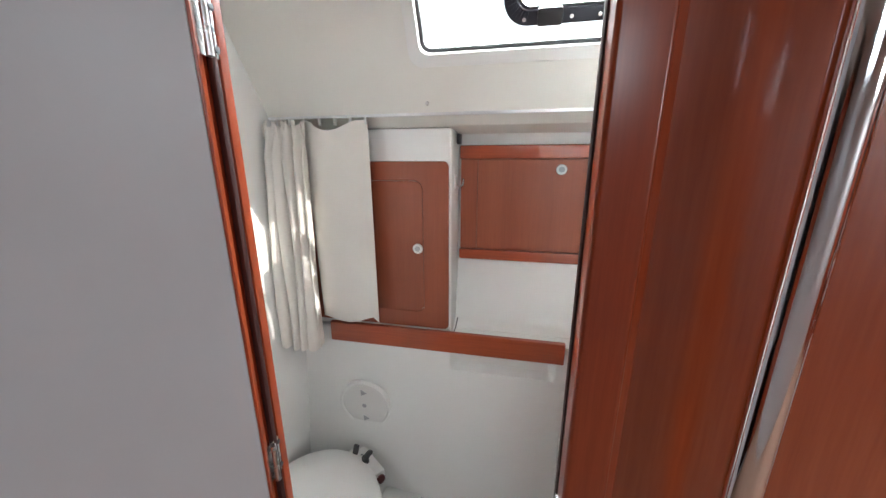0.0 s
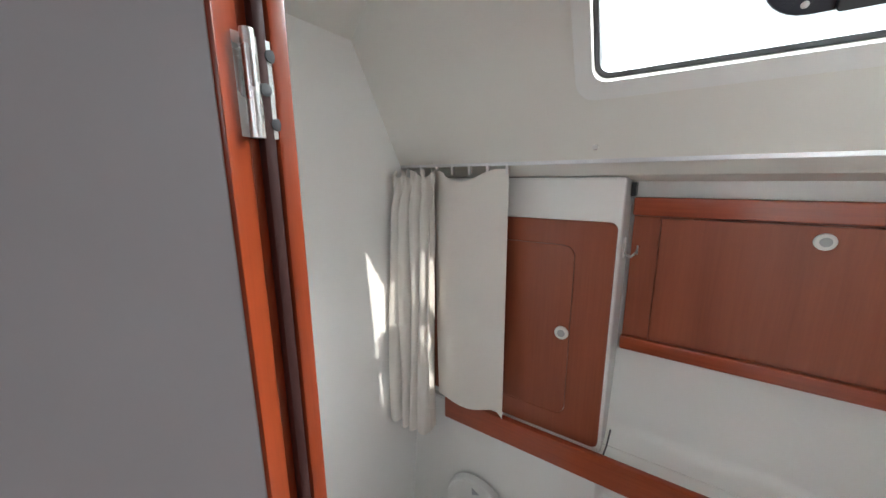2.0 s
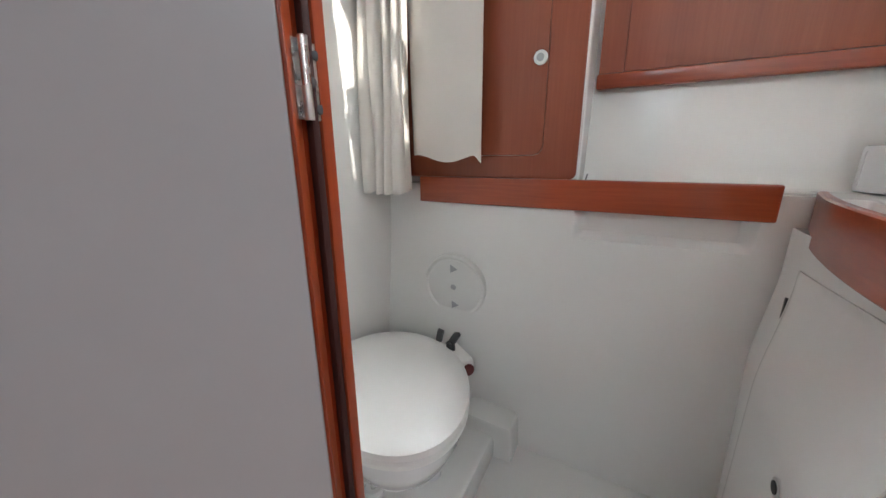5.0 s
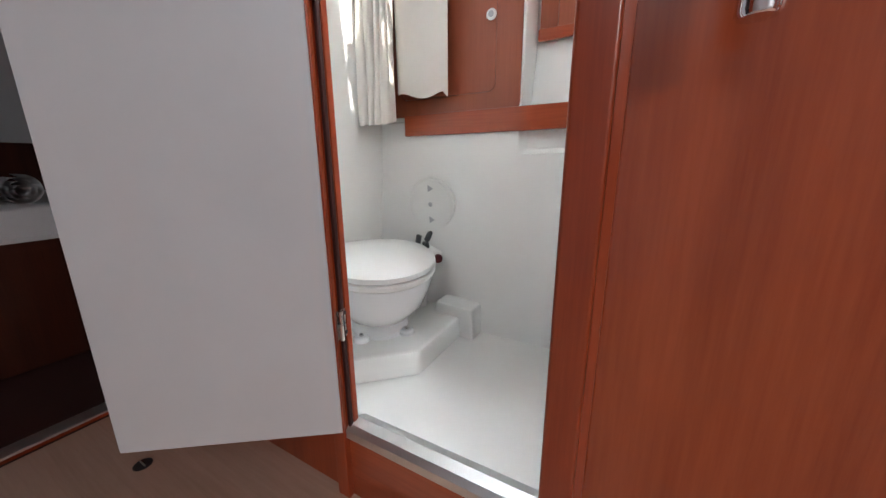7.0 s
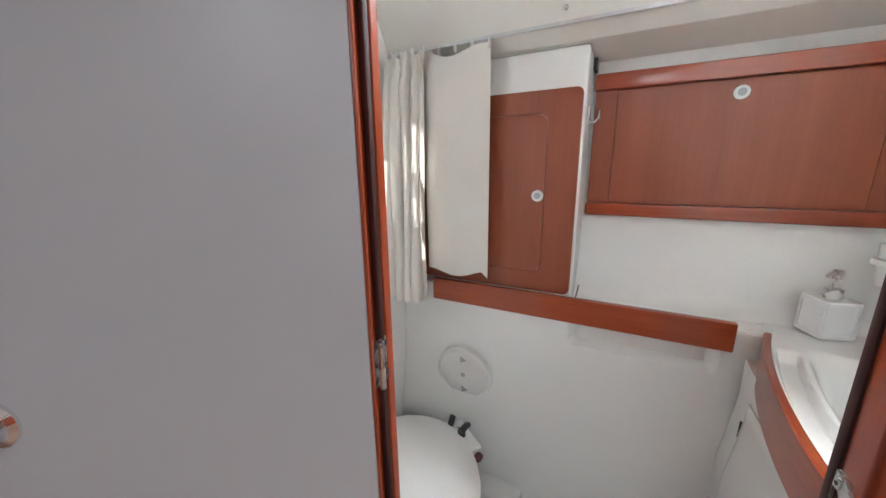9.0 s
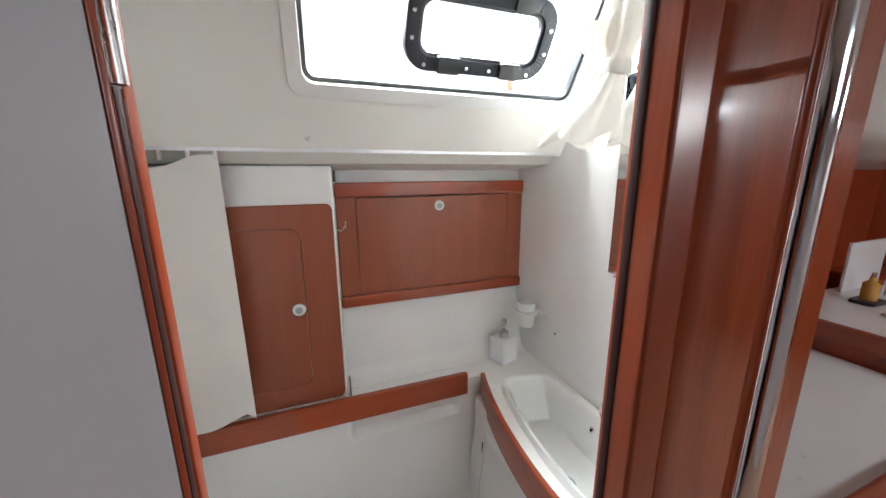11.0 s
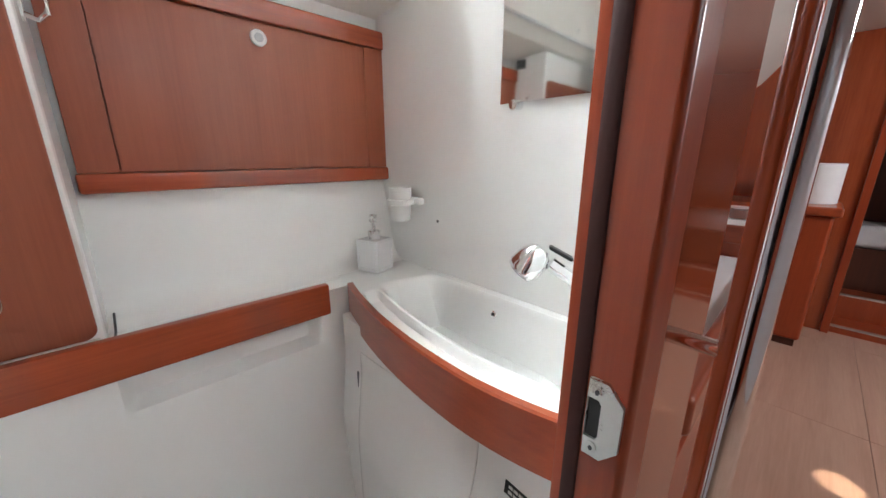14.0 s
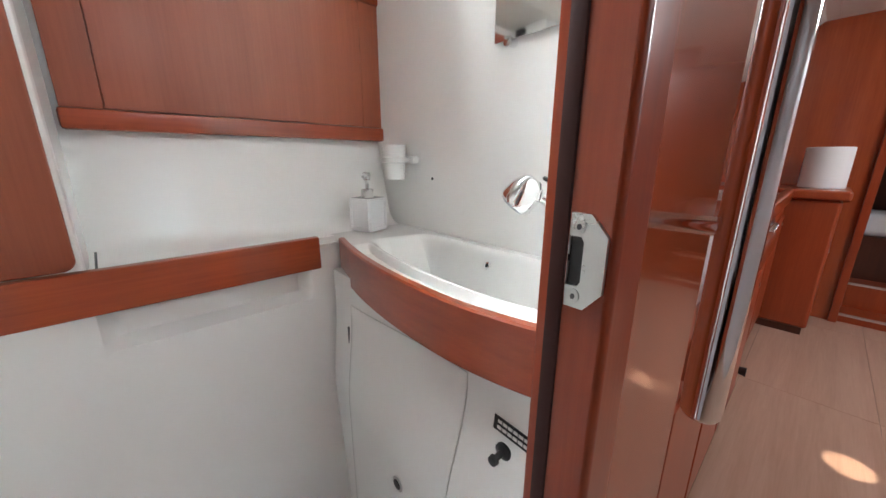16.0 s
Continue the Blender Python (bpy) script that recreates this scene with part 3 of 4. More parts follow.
def door_skin(u, v):
    y, z = 1.0 + 0.36 * u, 0.25 + 0.625 * v
    d = min(0.36 * u, 0.36 * (1 - u), 0.625 * v, 0.625 * (1 - v))
    return (ped_x(y, z) - 0.001 - 0.008 * math.sqrt(smooth01(-0.004, 0.022, d)), y, z)


bdoor = part("basin_door", sheet(60, 60, door_skin, (0.004, 0, 0)), GEL, basin, "white curved access door")
lm = Matrix.Translation((ped_x(1.13, 0.585) - 0.008, 1.13, 0.585)) @ Matrix.Rotation(radians(-90), 4, "Y")
part("door_latch", turned([(0.016, 0), (0.016, 0.004), (0.012, 0.006)], 24, lm), CHROME, bdoor, "chrome push latch")
part("latch_button", turned([(0.0105, 0.004), (0.0105, 0.0065), (0.008, 0.007)], 20, lm), BLACK, bdoor)
pm = Matrix.Translation((ped_x(0.915, 0.795) + 0.001, 0.915, 0.795)) @ Matrix.Rotation(radians(-90), 4, "Y")
part("drain_pull", turned([(0.013, 0), (0.013, 0.004), (0.005, 0.008), (0.0045, 0.020), (0.008, 0.022), (0.007, 0.028)], 20, pm), BLACK, basin, "black drain pump knob")


def on_front(y0, y1, z0, z1, off):
    return sheet(6, 2, lambda u, v: (ped_x(y0 + (y1 - y0) * u, z0 + (z1 - z0) * v) - off, y0 + (y1 - y0) * u, z0 + (z1 - z0) * v), (0.0008, 0, 0))


sign = part("notice", on_front(0.853, 0.940, 0.817, 0.839, 0.0012), BLACK, basin, "black notice with two white text lines")
for z in (0.8235, 0.8325):
    for i in range(8):
        part("text_bar", on_front(0.859 + i * 0.0094, 0.8665 + i * 0.0094, z - 0.0022, z + 0.0022, 0.0021), PLASTIC, sign)
part("overflow", turned([(0.008, 0), (0.008, 0.002), (0.005, 0.003)], 16, Matrix.Translation((0.517, 1.147, 0.972)) @ Matrix.Rotation(radians(-65), 4, "Y")), CHROME, basin, "chrome overflow ring")
part("overflow_hole", turned([(0.0045, 0.0025), (0.0045, 0.0036)], 12, Matrix.Translation((0.517, 1.147, 0.972)) @ Matrix.Rotation(radians(-65), 4, "Y")), BLACK, basin)
part("drain", turned([(0.022, 0), (0.022, 0.003), (0.014, 0.004), (0.013, 0.001)], 28, Matrix.Translation((0.40, 1.10, 0.880))), CHROME, basin, "chrome waste ring")
solid("hinge_slot", box(ped_x(1.375, 0.79) - 0.002, ped_x(1.375, 0.79) + 0.006, 1.373, 1.377, 0.77, 0.815), GREY, "thin grey hinge slot beside the basin door", "hinge")

# pull-out tap with a shower head
tap = thing("shower_tap", (0.51, 0.93, CT), "chrome pull-out tap shower with a black switch", "tap")
part("tap_body", turned([(0.024, 0), (0.024, 0.012), (0.017, 0.02), (0.016, 0.045)], 24, Matrix.Translation((0.525, 0.90, CT - 0.003))), CHROME, tap)
part("spout", rod([(0.525, 0.90, 1.045), (0.518, 0.912, 1.075), (0.485, 0.950, 1.115), (0.462, 0.987, 1.143)], 0.013, 20), CHROME, tap)
hd = Matrix.Translation((0.442, 1.012, 1.146)) @ (Vector((-0.30, 0.42, -0.62)).to_track_quat("Z", "Y").to_matrix().to_4x4())
part("shower_head", turned([(0.012, -0.030), (0.022, -0.022), (0.029, -0.005), (0.030, 0.018), (0.026, 0.026), (0.022, 0.027)], 32, hd), CHROME, tap)
part("nozzle_plate", turned([(0.021, 0.0265), (0.021, 0.029), (0.018, 0.030)], 24, hd), GREYLID, tap)
part("switch", box(-0.010, 0.010, -0.024, 0.022, 0.012, 0.019, 0.004, m=Matrix.Translation((0.468, 0.980, 1.149)) @ Vector((-0.4, 0.72, 0.42)).to_track_quat("Y", "Z").to_matrix().to_4x4()), BLACK, tap)

mirror = thing("mirror", (XR - 0.006, 1.0, 1.6), "frameless wall mirror on chrome studs", "mirror")
part("glass", box(XR - 0.011, XR - 0.006, 0.95, 1.182, 1.427, 1.92, 0.0008), MIRROR, mirror)
for y, z in ((1.14, 1.422), (1.14, 1.925)):
    part("stud", turned([(0.0085, -0.004), (0.0085, 0.012), (0.0095, 0.013), (0.0095, 0.020), (0.007, 0.021)], 20, Matrix.Translation((XR - 0.004, y, z)) @ Matrix.Rotation(radians(-90), 4, "Y")), CHROME, mirror)

cup = thing("tumbler_holder", (0.55, 1.475, 1.19), "white plastic tumbler in a wall ring", "tumbler")
part("tumbler", turned([(0.024, 0.0), (0.027, 0.004), (0.032, 0.092), (0.030, 0.092), (0.025, 0.008)], 28, Matrix.Translation((0.516, 1.492, 1.146))), PLASTIC, cup)
part("ring", turned([(0.0325, 0), (0.039, 0.002), (0.039, 0.014), (0.0325, 0.016)], 28, Matrix.Translation((0.516, 1.492, 1.191))), PLASTIC, cup)
part("bracket", box(0.546, 0.568, 1.448, 1.500, 1.189, 1.209, 0.006), PLASTIC, cup)
solid("wall_screw", turned([(0.004, 0), (0.004, 0.0015), (0.002, 0.002)], 10, Matrix.Translation((XR, 1.390, 1.150)) @ Matrix.Rotation(radians(-90), 4, "Y")), GREY, "small grey screw head in the white wall", "screw")

soap = thing("soap_dispenser", (0.446, 1.528, CT), "white ceramic soap dispenser with a steel pump", "soap dispenser")
sm = Matrix.Translation((0.446, 1.528, CT)) @ Matrix.Rotation(radians(18), 4, "Z")
part("bottle", box(-0.036, 0.036, -0.036, 0.036, 0.0, 0.092, 0.004, m=sm), CERAMIC, soap)
for a in (0, 90, 180, 270):
    part("panel_rim", plate(rounded(0.066, 0.084, 0.003, 2), 0.0, 0.0025, sm @ Matrix.Rotation(radians(a), 4, "Z") @ Matrix.Translation((0, -0.0355, 0.046)) @ Matrix.Rotation(radians(90), 4, "X"), rounded(0.052, 0.068, 0.002, 2)), CERAMIC, soap)
part("collar", turned([(0.017, 0), (0.017, 0.022), (0.015, 0.024)], 24, sm @ Matrix.Translation((0, 0, 0.091))), STEEL, soap)
part("pump", rod([(0, 0, 0.11), (0, 0, 0.142)], 0.005, 12), STEEL, soap).data.transform(sm)
part("pump_head", turned([(0.009, 0.138), (0.010, 0.140), (0.010, 0.158), (0.008, 0.160)], 16, sm), STEEL, soap)
part("nozzle", rod([(0, 0, 0.154), (-0.022, -0.012, 0.154), (-0.034, -0.018, 0.149)], 0.0042, 10), STEEL, soap).data.transform(sm)

# ---- toilet ----
plinth = solid("toilet_plinth", prism([(XL, 0.90), (-0.44, 0.90), (-0.27, 1.06), (-0.27, 1.44), (XL, 1.44)], "z", SOLE - 0.01, 0.285, 0.02), GEL, "white moulded plinth under the toilet", "plinth", "structure")
solid("pipe_cover", prism([(-0.38, 0.20), (-0.215, 0.20), (-0.222, 0.322), (-0.38, 0.330)], "y", 1.33, 1.44, 0.014), GEL, "white moulded pipe cover against the hull liner", "pipe cover")
TC = Vector((-0.488, 1.140))
tm = Matrix.Translation((TC.x, TC.y, 0)) @ Matrix.Rotation(math.atan2(-0.66, 0.75), 4, "Z")     # local x towards the front
toilet = thing("marine_toilet", (TC.x, TC.y, 0.285), "white marine toilet with a closed lid and hand pump", "toilet")


def egg(profile, seg=48):
    out, rings = bmesh.new(), []
    for l, w, dx, z in profile:
        ring = []
        for j in range(seg):
            a = 2 * math.pi * j / seg
            c, s = math.cos(a), math.sin(a)
            ring.append(out.verts.new((dx + 1.10 * l * c + 0.012, 1.04 * w * s * (1 - 0.10 * c), z)))
        rings.append(ring)
    for a, b in zip(rings, rings[1:]):
        for j in range(seg):
            out.faces.new((a[j], a[(j + 1) % seg], b[(j + 1) % seg], b[j]))
    out.faces.new(rings[0][::-1])
    out.faces.new(rings[-1])
    out.transform(tm)
    return out


part("bowl", egg([(0.10, 0.09, -0.03, 0.325), (0.13, 0.115, -0.02, 0.345), (0.175, 0.15, 0.0, 0.40), (0.205, 0.172, 0.0, 0.46), (0.21, 0.178, 0.0, 0.495)]), CERAMIC, toilet)
part("foot", egg([(0.115, 0.10, -0.03, 0.284), (0.115, 0.10, -0.03, 0.30), (0.085, 0.08, -0.03, 0.335)]), CERAMIC, toilet)
part("seat", egg([(0.212, 0.180, 0.0, 0.496), (0.218, 0.186, 0.0, 0.502), (0.218, 0.186, 0.0, 0.512), (0.214, 0.182, 0.0, 0.517)]), PLASTIC, toilet)
part("lid", egg([(0.214, 0.182, 0.0, 0.519), (0.220, 0.188, 0.0, 0.525), (0.218, 0.186, 0.0, 0.538), (0.20, 0.168, 0.0, 0.553), (0.15, 0.125, 0.0, 0.564), (0.08, 0.06, 0.0, 0.568)]), PLASTIC, toilet, "glossy white closed lid")
for dx, dy in ((0.085, 0.075), (0.085, -0.075), (-0.12, 0.075), (-0.12, -0.075)):
    ft = part("mounting_foot", turned([(0.026, 0), (0.026, 0.012), (0.020, 0.018)], 18, tm @ Matrix.Translation((dx, dy, 0.284))), CERAMIC, toilet)
    part("bolt", turned([(0.008, 0), (0.008, 0.006), (0.004, 0.009)], 6, tm @ Matrix.Translation((dx, dy, 0.301))), STEEL, ft)
pump = part("pump", rod([(-0.475, 1.365, 0.28), (-0.475, 1.365, 0.51)], 0.034, 24), PLASTIC, toilet, "white hand pump cylinder")
part("pump_cap", box(-0.062, 0.085, -0.028, 0.028, 0.505, 0.552, 0.012, m=Matrix.Translation((-0.412, 1.340, -0.015)) @ Matrix.Rotation(radians(-36), 4, "Z")), PLASTIC, pump)
part("pump_handle", rod([(-0.410, 1.325, 0.535), (-0.410, 1.325, 0.555), (-0.401, 1.320, 0.569), (-0.386, 1.315, 0.594), (-0.378, 1.312, 0.599)], 0.010, 14, radii=[0.014, 0.013, 0.011, 0.010, 0.007]), GREY, pump, "dark grey pump handle")
part("flush_lever", box(-0.010, 0.010, -0.006, 0.006, 0.0, 0.052, 0.003, m=Matrix.Translation((-0.466, 1.352, 0.525)) @ Matrix.Rotation(radians(12), 4, "Y")), GREY, pump, "dark grey flush lever")
part("pump_knob", turned([(0.016, 0), (0.016, 0.005), (0.010, 0.009)], 20, Matrix.Translation((-0.338, 1.290, 0.513)) @ Vector((0.75, -0.62, 0.15)).to_track_quat("Z", "Y").to_matrix().to_4x4()), REDPL, pump, "dark red selector knob")
for i in range(5):
    part("mark", box(-0.004, 0.004, -0.0015, 0.0015, 0.537, 0.5378, m=Matrix.Translation((-0.437 + 0.009 * i, 1.350 - 0.008 * i, 0)) @ Matrix.Rotation(radians(50), 4, "Z")), GREY, pump)

hatch = thing("inspection_hatch", (-0.455, 1.44, 0.70), "round white inspection hatch on the hull liner", "hatch")
im = Matrix.Translation((-0.456, 1.450, 0.684)) @ Matrix.Rotation(radians(95), 4, "X")
part("rim", turned([(0.104, -0.01), (0.104, 0.010), (0.100, 0.013), (0.094, 0.011), (0.092, 0.009)], 48, im), PLASTIC, hatch)
part("cover", turned([(0.091, -0.01), (0.091, 0.010), (0.086, 0.0115), (0.05, 0.012)], 48, im), PLASTIC, hatch)
for y in (-0.062, 0.062):
    part("finger_grip", turned([(0.016, 0.0115), (0.016, 0.0135), (0.013, 0.0145)], 3, im @ Matrix.Translation((0, y, 0))), GREYLID, hatch)
part("centre_screw", turned([(0.009, 0.0115), (0.009, 0.0135), (0.005, 0.0145)], 16, im), GREYLID, hatch)

# ---- curtains ----
curtain = thing("curtain", (-0.54, 1.40, 1.75), "cream cloth curtain drawn open on its track", "curtain")


def drape(u, v):
    # u: along the track, v: downwards; tight pinch pleats at the head, deep soft folds below
    fall = smooth01(0.02, 0.16, v)
    x = -0.698 + 0.150 * u + 0.020 * v * (u - 0.6)
    amp = 0.006 + 0.017 * fall * (0.75 + 0.25 * v)
    phase = 2 * math.pi * 4.6 * u + 0.5 * math.sin(2.6 * v + 1.0) + 0.35 * math.sin(9 * u)
    y = 1.366 - 0.026 * v + amp * math.sin(phase) + 0.004 * math.sin(2.3 * phase + 4 * v) * fall
    y += 0.007 * math.exp(-30 * v) * math.sin(75 * u)
    x += 0.010 * fall * math.cos(phase) + 0.005 * math.sin(5 * v + 8 * u)
    return (max(x, XL + 0.004), y, 1.736 - 0.752 * v + 0.007 * math.sin(phase) * v - 0.010 * math.exp(-25 * v) * (1 + math.sin(48 * u)))


def flat_fall(u, v):
    x = -0.555 + 0.185 * u - 0.022 * (1 - v) * (1 - u) + 0.012 * v * (u - 0.3)
    y = 1.402 - 0.024 * math.sin(math.pi * u) * (0.5 + 0.5 * v) - 0.012 * math.sin(5.5 * u + 1.2 * v) + 0.012 * u
    top = 1.735 - 0.030 * math.sin(math.pi * min(1, u * 1.15)) ** 2 * (1 if u > 0.2 else 0.6)
    bottom = 1.075 + 0.010 * math.sin(7 * u + 1.0) - (0.022 if u > 0.9 else 0.0) * (u - 0.9) / 0.1
    return (x, y, top + (bottom - top) * v)


part("pleats", sheet(120, 60, drape, (0, 0.0015, 0)), CLOTH, curtain, "gathered cream pleats")
part("panel", sheet(50, 60, flat_fall, (0, 0.0015, 0)), CLOTH, curtain, "flat folded-over edge")
for i in range(7):
    part("glider", box(-0.003, 0.003, 1.416, 1.428, 1.722, 1.744, 0.001, m=Matrix.Translation((-0.685 + 0.052 * i, 0, 0))), PLASTIC, curtain)

tied = thing("tied_curtain", (0.50, 1.22, 1.9), "white cloth curtain tied into a bunch beside the window", "curtain")


def bunch(u, v):
    # a gathered bunch: full at the top, pinched by a tie, flaring below it
    a = 2 * math.pi * u
    r = 0.060 - 0.028 * smooth01(0.20, 0.52, v) + 0.052 * smooth01(0.56, 1.0, v) + 0.008 * smooth01(0.7, 1.0, v)
    r *= 1 + (0.10 + 0.16 * v) * math.sin(5 * a + 2 * v) + 0.09 * math.sin(3 * a + 1)
    x, y = 0.492 - 0.034 * smooth01(0.55, 1, v), 1.095 + 0.11 * v
    return (min(x + r * math.cos(a), XR - 0.004), y + 0.7 * r * math.sin(a), 2.13 - 0.365 * v + 0.014 * math.sin(4 * a + 1) * v)


part("cloth", sheet(120, 60, bunch), CLOTH, tied)
part("tie", turned([(0.033, -0.016), (0.037, -0.010), (0.037, 0.012), (0.033, 0.018)], 24, Matrix.Translation((0.491, 1.157, 1.920)), 1.0, 0.8), CLOTH, tied, "white cloth tie band")


def flick(u, v):
    return (0.47 - 0.11 * v + 0.02 * u, 1.15 - 0.03 * u + 0.008 * math.sin(5 * v), 1.955 + 0.085 * u * (1 - 0.5 * v) - 0.015 * v + 0.008 * math.sin(7 * v))


part("loose_corner", sheet(16, 24, flick, (0, 0.0015, 0)), CLOTH, tied)


# ---- saloon and galley ----
solid("galley_wall", box(0.60, 4.6, 1.78, 1.82, FLOOR, 2.1), MAHOG, "varnished mahogany lining behind the galley", "wall", "structure")
solid("saloon_slope", prism([(0.812, 2.119), (0.875, 2.119), (1.00, 2.03), (1.13, 1.86), (1.22, 1.80), (1.50, 1.75), (1.78, 1.70), (1.78, 2.2), (0.812, 2.2)], "x", 0.61, 4.6), LINER, "off-white moulded coachroof side over the galley", "ceiling", "structure")
bulk = solid("wall_bulkhead", box(3.70, 3.74, 0.47, 1.78, FLOOR, 2.12), PANELWOOD, "varnished mahogany main bulkhead", "wall", "structure")
solid("wall_bulkhead_port", box(3.70, 3.74, -1.2, -0.05, FLOOR, 2.12), MAHOG, "varnished mahogany main bulkhead", "wall", "structure")
solid("wall_bow", box(4.55, 4.6, -1.2, 1.8, FLOOR, 2.12), SHADEWOOD, "forward cabin lining in mahogany darkened for shade", "wall", "structure")


def galley_unit(g, length, top, label, doors):
    """A base unit along the galley's local x, its front at local y = 0."""
    unit = thing("galley_cabinet", g @ Vector((length / 2, 0.3, FLOOR)), label, "cabinet")
    part("body", box(0, length, 0, 0.72, FLOOR + 0.06, top - 0.05, 0.004, m=g), MAHOG, unit)
    part("plinth", box(0.005, length - 0.005, 0.035, 0.70, FLOOR - 0.004, FLOOR + 0.06, m=g), SHADEWOOD, unit)
    w = length / doors
    for i in range(doors):
        d = part("cabinet_door", box(i * w + 0.02, (i + 1) * w - 0.02, -0.010, 0, FLOOR + 0.10, top - 0.14, 0.004, m=g), MAHOG, unit)
        part("catch", turned([(0.012, 0), (0.012, 0.003), (0.008, 0.005)], 14, g @ Matrix.Translation(((i + 1) * w - 0.06, -0.010, top - 0.20)) @ Matrix.Rotation(radians(90), 4, "X")), STEEL, d)
    return unit


def worktop_run(g, length, top, label):
    w = thing("galley_worktop", g @ Vector((length / 2, 0.3, top)), label, "worktop")
    part("top", box(0.02, length, 0.02, 0.74, top - 0.05, top, 0.003, m=g), TILES, w)
    part("fiddle", box(-0.015, length + 0.012, -0.025, 0.022, top - 0.055, top + 0.030, 0.014, 3, m=g), MAHOG_X, w, "rounded glossy red mahogany fiddle rail")
    part("end_fiddle", box(-0.015, 0.022, 0.022, 0.74, top - 0.055, top + 0.030, 0.012, 3, m=g), MAHOG_Y, w, "rounded glossy red mahogany fiddle rail")
    return w


NEAR = Matrix.Translation((0.635, 0.795, 0))
FAR = Matrix.Translation((2.0, 0.825, 0))
galley_unit(NEAR, 1.345, 0.87, "low varnished mahogany galley cabinet with flush doors", 3)
galley_unit(FAR, 1.165, 0.985, "varnished mahogany sink cabinet with flush doors", 2)
worktop_run(NEAR, 1.345, 0.87, "low white galley worktop with a wooden fiddle rail")
worktop_run(FAR, 1.165, 0.985, "white sink worktop with a wooden fiddle rail")
CTOP = 0.985
sink = thing("galley_sink", (2.45, 1.2, CTOP), "stainless steel galley sink let into the worktop", "sink")
part("rim", plate(rounded(0.50, 0.36, 0.05), 0.0, 0.006, FAR @ Matrix.Translation((0.66, 0.25, CTOP)), rounded(0.44, 0.30, 0.04)), STEEL, sink)
part("bowl", plate(rounded(0.44, 0.30, 0.04), 0.0006, 0.0020, FAR @ Matrix.Translation((0.66, 0.25, CTOP))), ALU, sink)
part("tap", rod([(2.80, 1.36, CTOP), (2.80, 1.36, CTOP + 0.13), (2.78, 1.32, CTOP + 0.17), (2.75, 1.26, CTOP + 0.17), (2.74, 1.23, CTOP + 0.15)], 0.011, 12), CHROME, sink)
stove = thing("hob_front", (2.17, 0.82, CTOP - 0.12), "dark hob control panel with chrome knobs", "cooker")
part("panel", box(0.0, 0.34, -0.016, 0.0, CTOP - 0.135, CTOP - 0.065, 0.004, m=FAR), BLACK, stove)
for i in range(3):
    part("knob", turned([(0.016, 0), (0.016, 0.014), (0.012, 0.02)], 16, FAR @ Matrix.Translation((0.06 + 0.11 * i, -0.016, CTOP - 0.10)) @ Matrix.Rotation(radians(90), 4, "X")), CHROME, stove)
# the end cabinet that juts into the saloon, with the paper roll on it
endcab = thing("end_cabinet", (3.25, 0.95, FLOOR), "tall glossy mahogany end cabinet with a moulded top", "cabinet")
part("body", box(3.20, 3.62, 0.575, 1.76, FLOOR + 0.05, 0.955, 0.02, 4), MAHOG, endcab)
part("kick", box(3.215, 3.61, 0.595, 1.70, FLOOR - 0.004, FLOOR + 0.05), SHADEWOOD, endcab)
part("top", box(3.168, 3.66, 0.545, 1.77, 0.955, 1.015, 0.016, 3), MAHOG_X, endcab, "rounded glossy red mahogany top rail")
part("catch", turned([(0.014, 0), (0.012, 0.008)], 16, Matrix.Translation((3.40, 0.575, 0.60)) @ Matrix.Rotation(radians(90), 4, "X")), STEEL, endcab)
roll = thing("paper_roll", (3.46, 0.69, 1.015), "white kitchen paper roll standing on the end cabinet", "paper roll")
part("paper", turned([(0.110, 0.0), (0.115, 0.004), (0.115, 0.262), (0.108, 0.266), (0.025, 0.266), (0.025, 0.24)], 40, Matrix.Translation((3.46, 0.69, 1.015))), PAPER, roll)
part("core", turned([(0.024, 0.20), (0.024, 0.262), (0.021, 0.262), (0.021, 0.20)], 20, Matrix.Translation((3.46, 0.69, 1.015))), FLOORWOOD, roll)
board = thing("splash_board", (3.0, 1.62, CTOP), "white upright board standing behind the sink", "splashback")
part("board", box(2.72, 3.14, 1.50, 1.515, CTOP + 0.001, CTOP + 0.30, 0.003), TILES, board)
sd = thing("soap_tray", (2.62, 1.36, CTOP), "dark tray with an amber soap bottle by the sink", "tray")
part("tray", plate(rounded(0.16, 0.10, 0.02), 0.001, 0.02, Matrix.Translation((2.62, 1.36, CTOP)), None, 0.003), BLACK, sd)
part("bottle", turned([(0.032, 0.02), (0.034, 0.03), (0.034, 0.11), (0.014, 0.13), (0.012, 0.15)], 20, Matrix.Translation((2.62, 1.36, CTOP))), AMBER, sd)
part("pump_top", turned([(0.010, 0.15), (0.010, 0.17), (0.006, 0.175)], 12, Matrix.Translation((2.62, 1.36, CTOP))), CHROME, sd)
stop = solid("door_stop_buffer", rod([(2.15, 0.825, 0.14), (2.15, 0.765, 0.14)], 0.022, 16, radii=[0.014, 0.024]), BLACK, "black rubber buffer on the galley front", "buffer")

